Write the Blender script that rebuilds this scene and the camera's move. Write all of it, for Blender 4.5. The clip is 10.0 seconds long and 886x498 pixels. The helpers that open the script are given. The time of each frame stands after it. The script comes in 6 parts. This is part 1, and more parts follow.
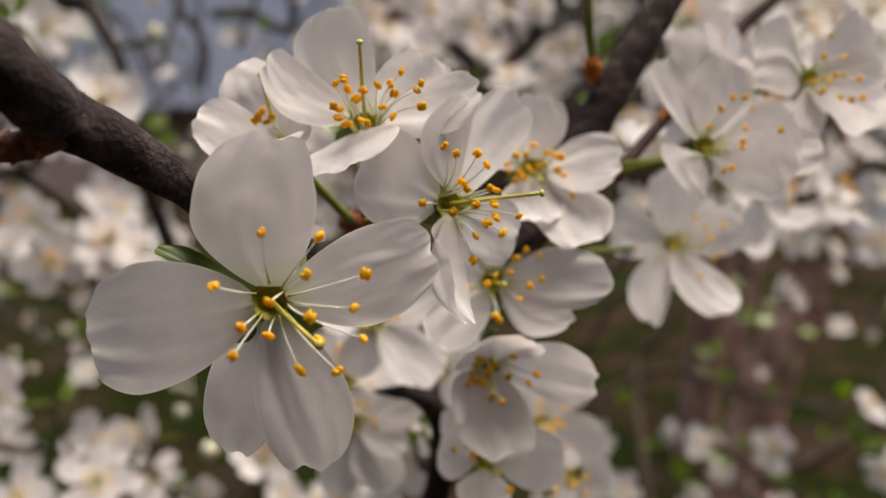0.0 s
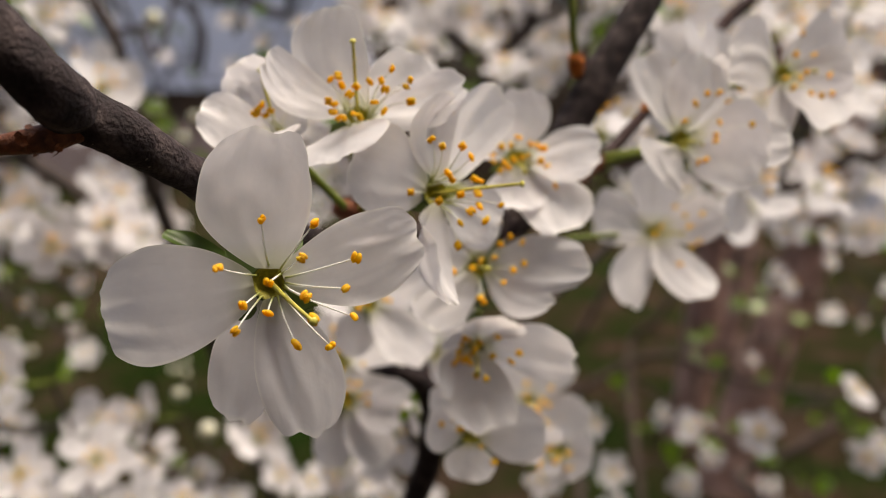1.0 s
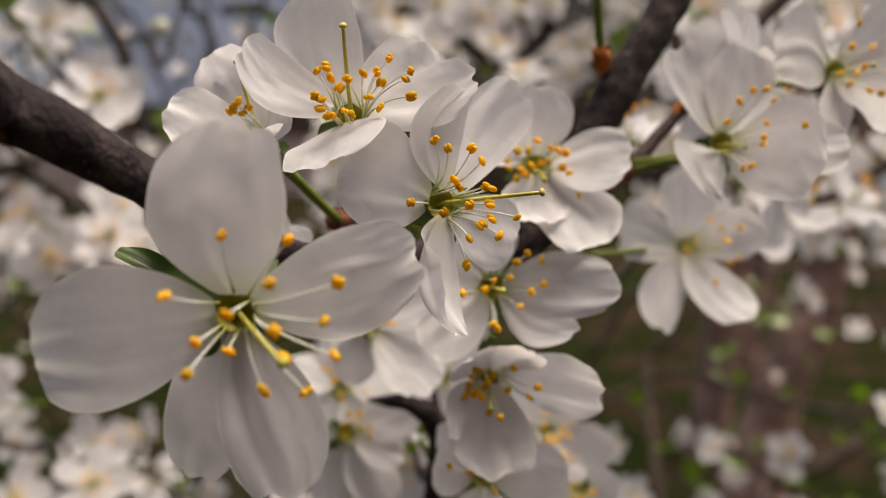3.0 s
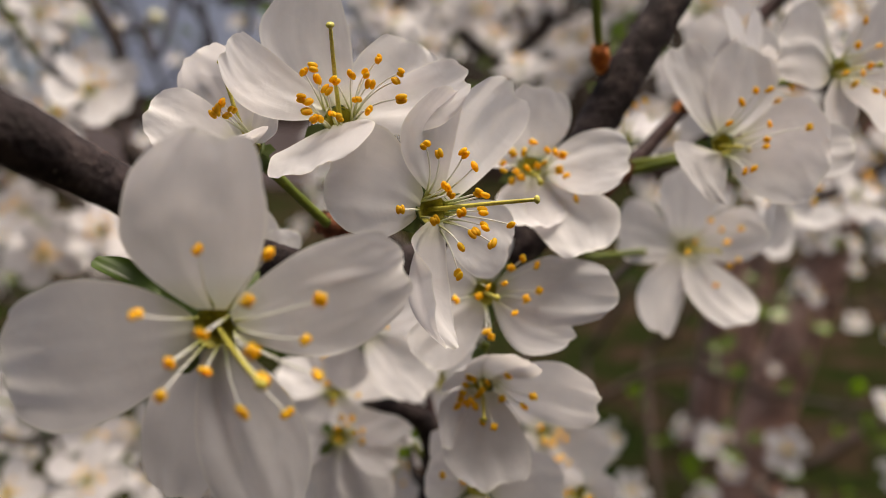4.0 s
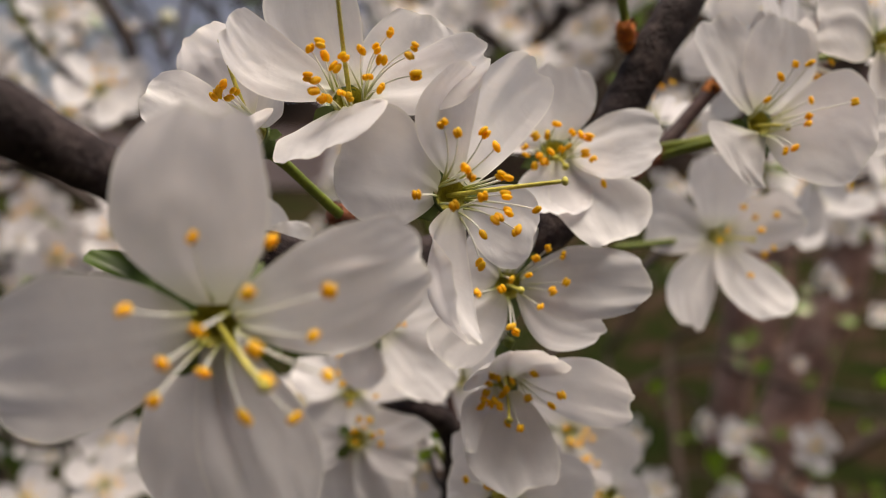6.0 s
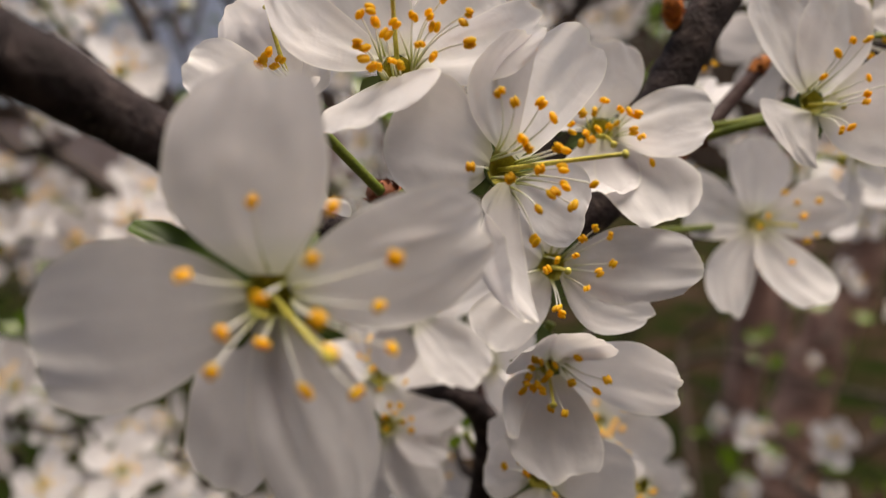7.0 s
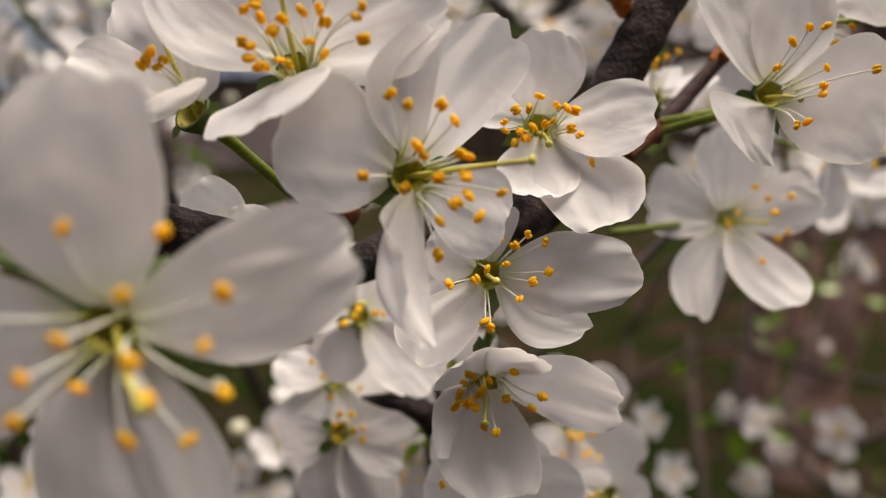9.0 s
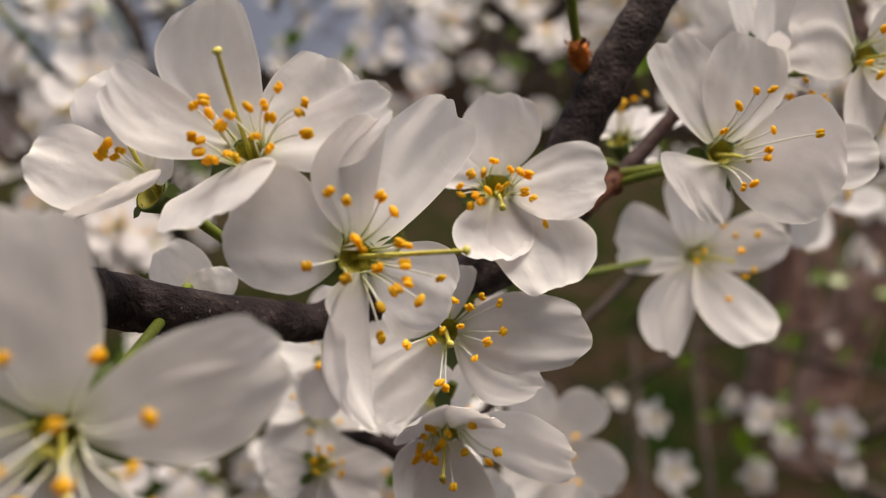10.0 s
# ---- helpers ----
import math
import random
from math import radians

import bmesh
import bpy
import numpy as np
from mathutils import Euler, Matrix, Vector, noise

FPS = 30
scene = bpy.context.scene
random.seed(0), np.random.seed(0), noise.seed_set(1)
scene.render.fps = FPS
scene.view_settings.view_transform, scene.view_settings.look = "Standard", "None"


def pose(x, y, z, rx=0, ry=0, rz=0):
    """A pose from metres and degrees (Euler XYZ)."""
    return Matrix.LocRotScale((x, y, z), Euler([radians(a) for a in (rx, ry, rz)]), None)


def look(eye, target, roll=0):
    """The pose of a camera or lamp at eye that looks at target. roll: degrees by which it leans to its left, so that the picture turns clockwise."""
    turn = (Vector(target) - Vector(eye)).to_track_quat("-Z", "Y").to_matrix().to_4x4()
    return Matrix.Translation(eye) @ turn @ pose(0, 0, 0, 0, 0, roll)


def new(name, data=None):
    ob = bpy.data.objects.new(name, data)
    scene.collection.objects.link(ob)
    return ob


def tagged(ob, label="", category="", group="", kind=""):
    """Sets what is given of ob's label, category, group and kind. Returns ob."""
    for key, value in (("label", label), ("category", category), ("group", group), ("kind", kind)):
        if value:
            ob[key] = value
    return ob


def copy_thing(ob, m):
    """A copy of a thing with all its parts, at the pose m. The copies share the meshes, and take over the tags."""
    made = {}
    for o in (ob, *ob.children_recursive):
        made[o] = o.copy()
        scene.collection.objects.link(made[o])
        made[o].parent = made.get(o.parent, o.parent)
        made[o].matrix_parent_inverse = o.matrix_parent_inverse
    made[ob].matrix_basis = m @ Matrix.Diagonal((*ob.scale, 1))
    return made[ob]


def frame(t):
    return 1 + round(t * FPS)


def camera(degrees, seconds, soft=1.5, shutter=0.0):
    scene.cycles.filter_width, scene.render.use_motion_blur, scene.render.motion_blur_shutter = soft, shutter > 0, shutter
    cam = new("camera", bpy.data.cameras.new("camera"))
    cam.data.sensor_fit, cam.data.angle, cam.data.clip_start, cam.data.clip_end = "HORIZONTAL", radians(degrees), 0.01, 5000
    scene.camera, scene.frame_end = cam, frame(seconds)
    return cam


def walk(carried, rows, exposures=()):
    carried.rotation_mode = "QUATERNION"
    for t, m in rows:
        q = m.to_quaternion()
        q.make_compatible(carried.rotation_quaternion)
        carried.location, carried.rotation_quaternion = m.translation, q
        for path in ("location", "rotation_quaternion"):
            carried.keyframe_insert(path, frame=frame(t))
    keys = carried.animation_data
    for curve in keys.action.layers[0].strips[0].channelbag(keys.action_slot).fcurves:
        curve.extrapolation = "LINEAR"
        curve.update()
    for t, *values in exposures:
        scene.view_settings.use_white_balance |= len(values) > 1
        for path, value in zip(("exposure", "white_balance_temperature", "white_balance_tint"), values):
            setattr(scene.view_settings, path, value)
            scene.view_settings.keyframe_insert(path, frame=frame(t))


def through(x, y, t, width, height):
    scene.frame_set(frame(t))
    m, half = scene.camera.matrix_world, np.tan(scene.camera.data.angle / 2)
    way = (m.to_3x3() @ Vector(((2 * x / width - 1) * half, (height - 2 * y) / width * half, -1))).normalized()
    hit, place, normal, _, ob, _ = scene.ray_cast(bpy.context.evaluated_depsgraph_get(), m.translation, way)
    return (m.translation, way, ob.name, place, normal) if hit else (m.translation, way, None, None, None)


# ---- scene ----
cam = camera(59.66, 10.0, soft=0.9)
# a close-up lens: near blossoms sharp, the garden soft behind them
cam.data.dof.use_dof = True
cam.data.dof.focus_distance = 0.066
cam.data.dof.aperture_fstop = 20
PATH = [
    (0, 0.00000, 0.00000, 1.40000, 80.000, 0.000, -0.000),
    (0.5, 0.00351, 0.00006, 1.39986, 80.034, 0.128, 0.635),
    (1, 0.00103, -0.00547, 1.40103, 78.933, -0.378, -0.175),
    (1.5, 0.00109, -0.00334, 1.40090, 79.538, -0.086, 0.109),
    (2, 0.00079, 0.00295, 1.39964, 79.600, -0.238, 0.331),
    (2.2, 0.00116, 0.00346, 1.39959, 79.933, -0.037, 0.543),
    (3.3, 0.00196, 0.00713, 1.39936, 79.695, -0.239, 1.034),
    (3.5, 0.00019, 0.00713, 1.39969, 79.476, -0.498, 0.624),
    (4, 0.00260, 0.00926, 1.40044, 79.179, -0.346, 0.941),
    (4.5, 0.00074, 0.00865, 1.40031, 79.123, -0.116, 1.395),
    (5, 0.00005, 0.00884, 1.39888, 79.129, -0.090, 1.640),
    (5.5, 0.00398, 0.01120, 1.39855, 79.163, 0.361, 2.011),
    (5.7, 0.00337, 0.01251, 1.39864, 79.190, 0.838, 1.986),
    (6.8, -0.00053, 0.01577, 1.39829, 78.726, 0.377, 2.398),
    (7, -0.00117, 0.01587, 1.39687, 78.633, 0.398, 2.784),
    (7.5, 0.00184, 0.02200, 1.39789, 77.978, 0.338, 3.344),
    (8, 0.00265, 0.02399, 1.39739, 77.968, 0.802, 3.539),
    (8.5, 0.00343, 0.02266, 1.39695, 77.827, 0.714, 3.456),
    (9, 0.00695, 0.02158, 1.39785, 77.570, 1.111, 3.732),
    (9.5, 0.01382, 0.02051, 1.40096, 77.023, 1.836, 4.942),
    (10, 0.01228, 0.02092, 1.40503, 76.721, 1.827, 4.443),
]
walk(cam, [(t, pose(*p)) for t, *p in PATH], exposures=[(0, 0.78, 7700, 9.6), (1, 0.91, 7700, 9.6), (2, 0.78, 7700, 9.6), (5, 0.77, 7700, 9.6), (7.5, 0.80, 7760, 9.9), (10, 0.82, 7700, 9.4)])

# ---- light ----
world = bpy.data.worlds.new("sky")
scene.world = world
world.use_nodes = True
wn, wl = world.node_tree.nodes, world.node_tree.links
sky = wn.new("ShaderNodeTexSky")
sky.sky_type, sky.sun_disc = "NISHITA", False
SUN_UP, SUN_ROUND = radians(74), radians(74)
sky.sun_elevation, sky.sun_rotation = SUN_UP, SUN_ROUND
sky.air_density, sky.dust_density, sky.ozone_density = 1.0, 3.0, 0.6
wl.new(sky.outputs[0], wn["Background"].inputs[0])
wn["Background"].inputs[1].default_value = 0.122
sun = new("sun", bpy.data.lights.new("sun", "SUN"))
sun.data.energy, sun.data.angle, sun.data.color = 2.8, radians(42), (1.0, 0.96, 0.92)
way = Vector((math.sin(SUN_ROUND) * math.cos(SUN_UP), math.cos(SUN_ROUND) * math.cos(SUN_UP), math.sin(SUN_UP)))
sun.matrix_world = look(way * 30, (0, 0, 0))


# ---- materials ----
def mat(name):
    m = bpy.data.materials.new(name)
    m.use_nodes = True
    n = m.node_tree.nodes
    n.clear()
    out = n.new("ShaderNodeOutputMaterial")
    return m, n, m.node_tree.links, out


def node(n, kind, **inputs):
    x = n.new(kind)
    for k, v in inputs.items():
        x.inputs[k].default_value = v
    return x


def noisy(n, l, coords, scale, stops, detail=5.0):
    """A noise pattern turned into colour."""
    t = node(n, "ShaderNodeTexNoise", Scale=scale, Detail=detail)
    l.new(coords, t.inputs["Vector"])
    r = n.new("ShaderNodeValToRGB")
    while len(r.color_ramp.elements) < len(stops):
        r.color_ramp.elements.new(0.5)
    for e, (at, c) in zip(r.color_ramp.elements, stops):
        e.position, e.color = at, (*c, 1)
    l.new(t.outputs["Fac"], r.inputs["Fac"])
    return t, r


def mixed(n, l, fac, a, b, kind="MIX"):
    m = n.new("ShaderNodeMix")
    m.data_type, m.blend_type = "RGBA", kind
    for sock, v in ((m.inputs[0], fac), (m.inputs[6], a), (m.inputs[7], b)):
        if hasattr(v, "is_linked"):
            l.new(v, sock)
        else:
            sock.default_value = v
    return m.outputs[2]


def thin(name, stops, through, scale=300.0, gloss=0.05, rough=0.4, veins=0.0, tint=(1, 1, 1), vary=0.06):
    """A thin leaf or petal that lets part of the light through."""
    m, n, l, out = mat(name)
    co = n.new("ShaderNodeTexCoord")
    t, r = noisy(n, l, co.outputs["Object"], scale, stops)
    info = n.new("ShaderNodeObjectInfo")
    shade = node(n, "ShaderNodeMapRange", **{"To Min": 1.0 - vary, "To Max": 1.0 + vary * 0.5})
    l.new(info.outputs["Random"], shade.inputs["Value"])
    col = mixed(n, l, 1.0, r.outputs["Color"], shade.outputs[0], "MULTIPLY")
    bump = node(n, "ShaderNodeBump", Strength=0.07, Distance=0.0002)
    if veins:
        mp = node(n, "ShaderNodeMapping", Scale=(1.0, 7.0, 1.0))
        l.new(co.outputs["UV"], mp.inputs["Vector"])
        v = node(n, "ShaderNodeTexNoise", Scale=2.2, Detail=4.0, Roughness=0.6)
        l.new(mp.outputs[0], v.inputs["Vector"])
        vr = node(n, "ShaderNodeMapRange", **{"From Min": 0.35, "From Max": 0.7, "To Min": 1.0 - veins, "To Max": 1.0})
        l.new(v.outputs["Fac"], vr.inputs["Value"])
        col = mixed(n, l, 1.0, col, vr.outputs[0], "MULTIPLY")
        # a hint of yellow-green in the claw; the rim's bright edge light is painted in
        sep = n.new("ShaderNodeSeparateXYZ")
        l.new(co.outputs["UV"], sep.inputs[0])
        claw = node(n, "ShaderNodeMapRange", **{"From Min": 0.0, "From Max": 0.2, "To Min": 0.5, "To Max": 0.0})
        l.new(sep.outputs[0], claw.inputs["Value"])
        col = mixed(n, l, claw.outputs[0], col, (0.62, 0.64, 0.36, 1))
        rim = node(n, "ShaderNodeMapRange", **{"From Min": 0.94, "From Max": 1.0, "To Min": 0.0, "To Max": 0.8})
        side = node(n, "ShaderNodeMapRange", **{"To Min": -1.0, "To Max": 1.0})
        l.new(sep.outputs[1], side.inputs["Value"])
        away, most = n.new("ShaderNodeMath"), n.new("ShaderNodeMath")
        away.operation, most.operation = "ABSOLUTE", "MAXIMUM"
        l.new(side.outputs[0], away.inputs[0])
        l.new(away.outputs[0], most.inputs[0])
        l.new(sep.outputs[0], most.inputs[1])
        l.new(most.outputs[0], rim.inputs["Value"])
        col = mixed(n, l, rim.outputs[0], col, (0.95, 0.945, 0.93, 1))
        # sparse tiny brown specks
        speck = node(n, "ShaderNodeTexVoronoi", Scale=420.0)
        l.new(co.outputs["Object"], speck.inputs["Vector"])
        dot = node(n, "ShaderNodeMapRange", **{"From Min": 0.05, "From Max": 0.09, "To Min": 0.75, "To Max": 0.0})
        l.new(speck.outputs["Distance"], dot.inputs["Value"])
        few = node(n, "ShaderNodeMapRange", **{"From Min": 0.12, "From Max": 0.16, "To Min": 1.0, "To Max": 0.0})
        l.new(speck.outputs["Color"], few.inputs["Value"])
        both = n.new("ShaderNodeMath")
        both.operation = "MULTIPLY"
        l.new(dot.outputs[0], both.inputs[0])
        l.new(few.outputs[0], both.inputs[1])
        col = mixed(n, l, both.outputs[0], col, (0.22, 0.12, 0.05, 1))
        # fine wrinkles across the blade
        fold = node(n, "ShaderNodeTexNoise", Scale=480.0, Detail=2.0, Roughness=0.55, Distortion=0.6)
        l.new(co.outputs["Object"], fold.inputs["Vector"])
        high = n.new("ShaderNodeMath")
        high.operation = "MULTIPLY_ADD"
        high.inputs[1].default_value = 0.18
        l.new(v.outputs["Fac"], high.inputs[0])
        l.new(fold.outputs["Fac"], high.inputs[2])
        l.new(high.outputs[0], bump.inputs["Height"])
        bump.inputs["Strength"].default_value, bump.inputs["Distance"].default_value = 0.16, 0.0004
    else:
        l.new(t.outputs["Fac"], bump.inputs["Height"])
    d, s, g = n.new("ShaderNodeBsdfDiffuse"), n.new("ShaderNodeBsdfTranslucent"), node(n, "ShaderNodeBsdfGlossy", Roughness=rough)
    l.new(col, d.inputs["Color"])
    l.new(mixed(n, l, 1.0, col, (*tint, 1), "MULTIPLY"), s.inputs["Color"])
    for x in (d, s, g):
        l.new(bump.outputs[0], x.inputs["Normal"])
    m1, m2 = node(n, "ShaderNodeMixShader", Fac=through), node(n, "ShaderNodeMixShader", Fac=gloss)
    l.new(d.outputs[0], m1.inputs[1])
    l.new(s.outputs[0], m1.inputs[2])
    l.new(m1.outputs[0], m2.inputs[1])
    l.new(g.outputs[0], m2.inputs[2])
    l.new(m2.outputs[0], out.inputs["Surface"])
    return m


def filament():
    """White stamen threads that turn yellow-green towards the cup."""
    m, n, l, out = mat("filament_white")
    co, far = n.new("ShaderNodeTexCoord"), n.new("ShaderNodeVectorMath")
    far.operation = "LENGTH"
    l.new(co.outputs["Object"], far.inputs[0])
    fade = node(n, "ShaderNodeMapRange", **{"From Min": 0.0013, "From Max": 0.0042, "To Min": 0.0, "To Max": 1.0})
    l.new(far.outputs["Value"], fade.inputs["Value"])
    col = mixed(n, l, fade.outputs[0], (0.50, 0.52, 0.16, 1), (0.86, 0.86, 0.82, 1))
    d, s = n.new("ShaderNodeBsdfDiffuse"), n.new("ShaderNodeBsdfTranslucent")
    both = node(n, "ShaderNodeMixShader", Fac=0.3)
    for x, sock in ((d, 1), (s, 2)):
        l.new(col, x.inputs["Color"])
        l.new(x.outputs[0], both.inputs[sock])
    l.new(both.outputs[0], out.inputs["Surface"])
    return m


def solid(name, stops, scale, rough=0.7, bump=0.3, depth=0.001, fine=None, metal=0.0, spec=0.4, vary=0.0):
    """A solid surface with two scales of colour and relief."""
    m, n, l, out = mat(name)
    co = n.new("ShaderNodeTexCoord")
    t, r = noisy(n, l, co.outputs["Object"], scale, stops, 8.0)
    t2, r2 = noisy(n, l, co.outputs["Object"], fine or scale * 9, [(0.3, (0.72, 0.72, 0.72)), (0.7, (1.15, 1.15, 1.15))], 6.0)
    col = mixed(n, l, 1.0, r.outputs["Color"], r2.outputs["Color"], "MULTIPLY")
    if vary:
        info = n.new("ShaderNodeObjectInfo")
        shade = node(n, "ShaderNodeMapRange", **{"To Min": 1.0 - vary, "To Max": 1.0 + vary})
        l.new(info.outputs["Random"], shade.inputs["Value"])
        col = mixed(n, l, 1.0, col, shade.outputs[0], "MULTIPLY")
    b = node(n, "ShaderNodeBsdfPrincipled", Roughness=rough, Metallic=metal, **{"Specular IOR Level": spec})
    bp = node(n, "ShaderNodeBump", Strength=bump, Distance=depth)
    add = n.new("ShaderNodeMath")
    l.new(t.outputs["Fac"], add.inputs[0])
    l.new(t2.outputs["Fac"], add.inputs[1])
    l.new(add.outputs[0], bp.inputs["Height"])
    l.new(bp.outputs[0], b.inputs["Normal"])
    l.new(col, b.inputs["Base Color"])
    l.new(b.outputs[0], out.inputs["Surface"])
    return m


PETAL = thin("petal_white", [(0.3, (0.785, 0.775, 0.82)), (0.7, (0.90, 0.882, 0.92))], 0.47, 260, 0.02, 0.5, veins=0.025, tint=(1.0, 0.96, 0.915))
BUDPETAL = thin("bud_cream", [(0.3, (0.80, 0.80, 0.62)), (0.7, (0.88, 0.87, 0.74))], 0.3, 300, 0.03, 0.5)
LEAF = thin("leaf_green", [(0.3, (0.09, 0.18, 0.006)), (0.7, (0.20, 0.31, 0.012))], 0.4, 120, 0.07, 0.35, tint=(0.95, 1.1, 0.6), vary=0.3)
SEPAL = thin("sepal_green", [(0.3, (0.06, 0.10, 0.022)), (0.7, (0.12, 0.16, 0.04))], 0.25, 400, 0.04, 0.5, tint=(1.0, 1.1, 0.6), vary=0.15)
DARKLEAF = thin("leaf_dark_green", [(0.3, (0.045, 0.085, 0.008)), (0.7, (0.10, 0.15, 0.016))], 0.25, 200, 0.05, 0.4, tint=(0.95, 1.1, 0.6))
LAWN = thin("lawn_blade", [(0.35, (0.018, 0.050, 0.006)), (0.65, (0.045, 0.085, 0.014))], 0.25, 3, 0.0, 0.6, vary=0.3)
GRASS = thin("grass_blade", [(0.35, (0.028, 0.055, 0.010)), (0.65, (0.10, 0.080, 0.04))], 0.25, 3, 0.0, 0.6, vary=0.3)
FILAMENT = filament()
ANTHER = thin("anther_orange", [(0.3, (1.0, 0.55, 0.012)), (0.7, (1.0, 0.74, 0.035))], 0.5, 1500, 0.03, 0.6, vary=0.15)
STYLE = solid("style_yellow_green", [(0.3, (0.48, 0.43, 0.07)), (0.7, (0.64, 0.58, 0.13))], 500, 0.5, 0.2, 0.0001)
THROAT = solid("throat_olive", [(0.3, (0.22, 0.21, 0.02)), (0.7, (0.47, 0.42, 0.06))], 700, 0.5, 0.4, 0.0002)
STALK = solid("stalk_green", [(0.3, (0.09, 0.13, 0.012)), (0.7, (0.18, 0.21, 0.025))], 300, 0.5, 0.25, 0.0002)
BARK = solid("bark_dark", [(0.25, (0.012, 0.008, 0.0085)), (0.5, (0.032, 0.022, 0.024)), (0.75, (0.115, 0.086, 0.084))], 420, 0.8, 0.8, 0.0006, 2200, spec=0.2)
CORK = solid("cork_pale", [(0.3, (0.12, 0.095, 0.085)), (0.7, (0.26, 0.22, 0.20))], 600, 0.9, 0.3, 0.0002)
TWIG = solid("twig_brown", [(0.3, (0.018, 0.012, 0.011)), (0.7, (0.06, 0.041, 0.036))], 150, 0.75, 0.8, 0.0005, 900)
# lighter copy of the brown twig, with sunlight put into its colour
SUNTWIG = solid("twig_sunlit_grey_brown", [(0.3, (0.034, 0.023, 0.019)), (0.7, (0.095, 0.068, 0.057))], 120, 0.8, 0.8, 0.0006, 700, spec=0.2)
REDTWIG = solid("twig_red_brown", [(0.3, (0.034, 0.016, 0.018)), (0.7, (0.10, 0.048, 0.047))], 220, 0.7, 0.7, 0.0004, 1200)
BUD = solid("bud_orange", [(0.3, (0.42, 0.10, 0.014)), (0.7, (0.80, 0.27, 0.035))], 500, 0.6, 0.7, 0.0004, 2500)
RUST = solid("bud_scale_rust", [(0.3, (0.075, 0.022, 0.011)), (0.7, (0.24, 0.07, 0.026))], 700, 0.65, 0.7, 0.0003, 3000, vary=0.25)
TRUNK = solid("trunk_bark", [(0.3, (0.22, 0.115, 0.09)), (0.55, (0.42, 0.25, 0.205)), (0.75, (0.58, 0.41, 0.35))], 14, 0.9, 1.0, 0.02, 90, spec=0.1)
SOIL = solid("dry_grass_soil", [(0.30, (0.009, 0.019, 0.004)), (0.47, (0.017, 0.020, 0.007)), (0.56, (0.032, 0.021, 0.014)), (0.75, (0.062, 0.042, 0.032))], 2.4, 0.95, 1.0, 0.03, 26, spec=0.0)
WALL = solid("plaster_lavender", [(0.3, (0.66, 0.64, 0.73)), (0.7, (0.75, 0.73, 0.81))], 0.6, 0.85, 0.2, 0.004, 40)
PLINTH = solid("plinth_pink", [(0.3, (0.36, 0.24, 0.20)), (0.7, (0.47, 0.33, 0.28))], 1.5, 0.9, 0.4, 0.006, 50)
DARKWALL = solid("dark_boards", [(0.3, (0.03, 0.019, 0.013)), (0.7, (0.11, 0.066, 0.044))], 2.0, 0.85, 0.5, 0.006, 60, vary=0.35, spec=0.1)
STUCCO = solid("stucco_brown", [(0.3, (0.11, 0.085, 0.07)), (0.7, (0.17, 0.135, 0.11))], 1.0, 0.9, 0.3, 0.005, 40)
TRIM = solid("white_trim", [(0.3, (0.70, 0.70, 0.70)), (0.7, (0.80, 0.80, 0.80))], 3.0, 0.6, 0.15, 0.002, 60)
IRON = solid("fence_iron", [(0.3, (0.012, 0.012, 0.013)), (0.7, (0.035, 0.032, 0.03))], 20, 0.55, 0.3, 0.002)
RED = solid("red_paint", [(0.3, (0.50, 0.03, 0.02)), (0.7, (0.62, 0.06, 0.03))], 20, 0.45, 0.1, 0.001)
BLUE = solid("blue_paint", [(0.3, (0.02, 0.08, 0.35)), (0.7, (0.04, 0.13, 0.45))], 20, 0.45, 0.1, 0.001)


# ---- builders ----
MM = 0.001


def mesh_of(name, verts, faces, material, uv=None, smooth=True):
    me = bpy.data.meshes.new(name)
    me.from_pydata([tuple(v) for v in verts], [], faces)
    me.materials.append(material)
    if smooth:
        me.polygons.foreach_set("use_smooth", [True] * len(me.polygons))
    if uv is not None:
        layer = me.uv_layers.new(name="UVMap")
        idx = np.empty(len(me.loops), dtype=np.int32)
        me.loops.foreach_get("vertex_index", idx)
        layer.data.foreach_set("uv", np.asarray(uv, dtype=np.float32)[idx].ravel())
    me.update()
    return me


def part(name, me, parent, label="", m=None):
    ob = new(name, me)
    ob.parent = parent
    if m is not None:
        ob.matrix_local = m
    return tagged(ob, label)


def unit(v):
    v = Vector(v)
    return v.normalized() if v.length > 1e-9 else Vector((0, 0, 1))


def P(x, y, z, width, bend, cup, twist, curl=0.0, wide=0.55, skew=0.0, shear=0.0, roll=0.0, crumple=1.4, point=0.0):
    """One petal of a near blossom: its tip and width in mm from the blossom's middle, and how it is shaped."""
    return dict(tip=(x, y, z), width=width, bend=bend, cup=cup, twist=twist, curl=curl, wide=wide, skew=skew, shear=max(-0.3, min(0.3, shear)), roll=roll, crumple=crumple, point=point)


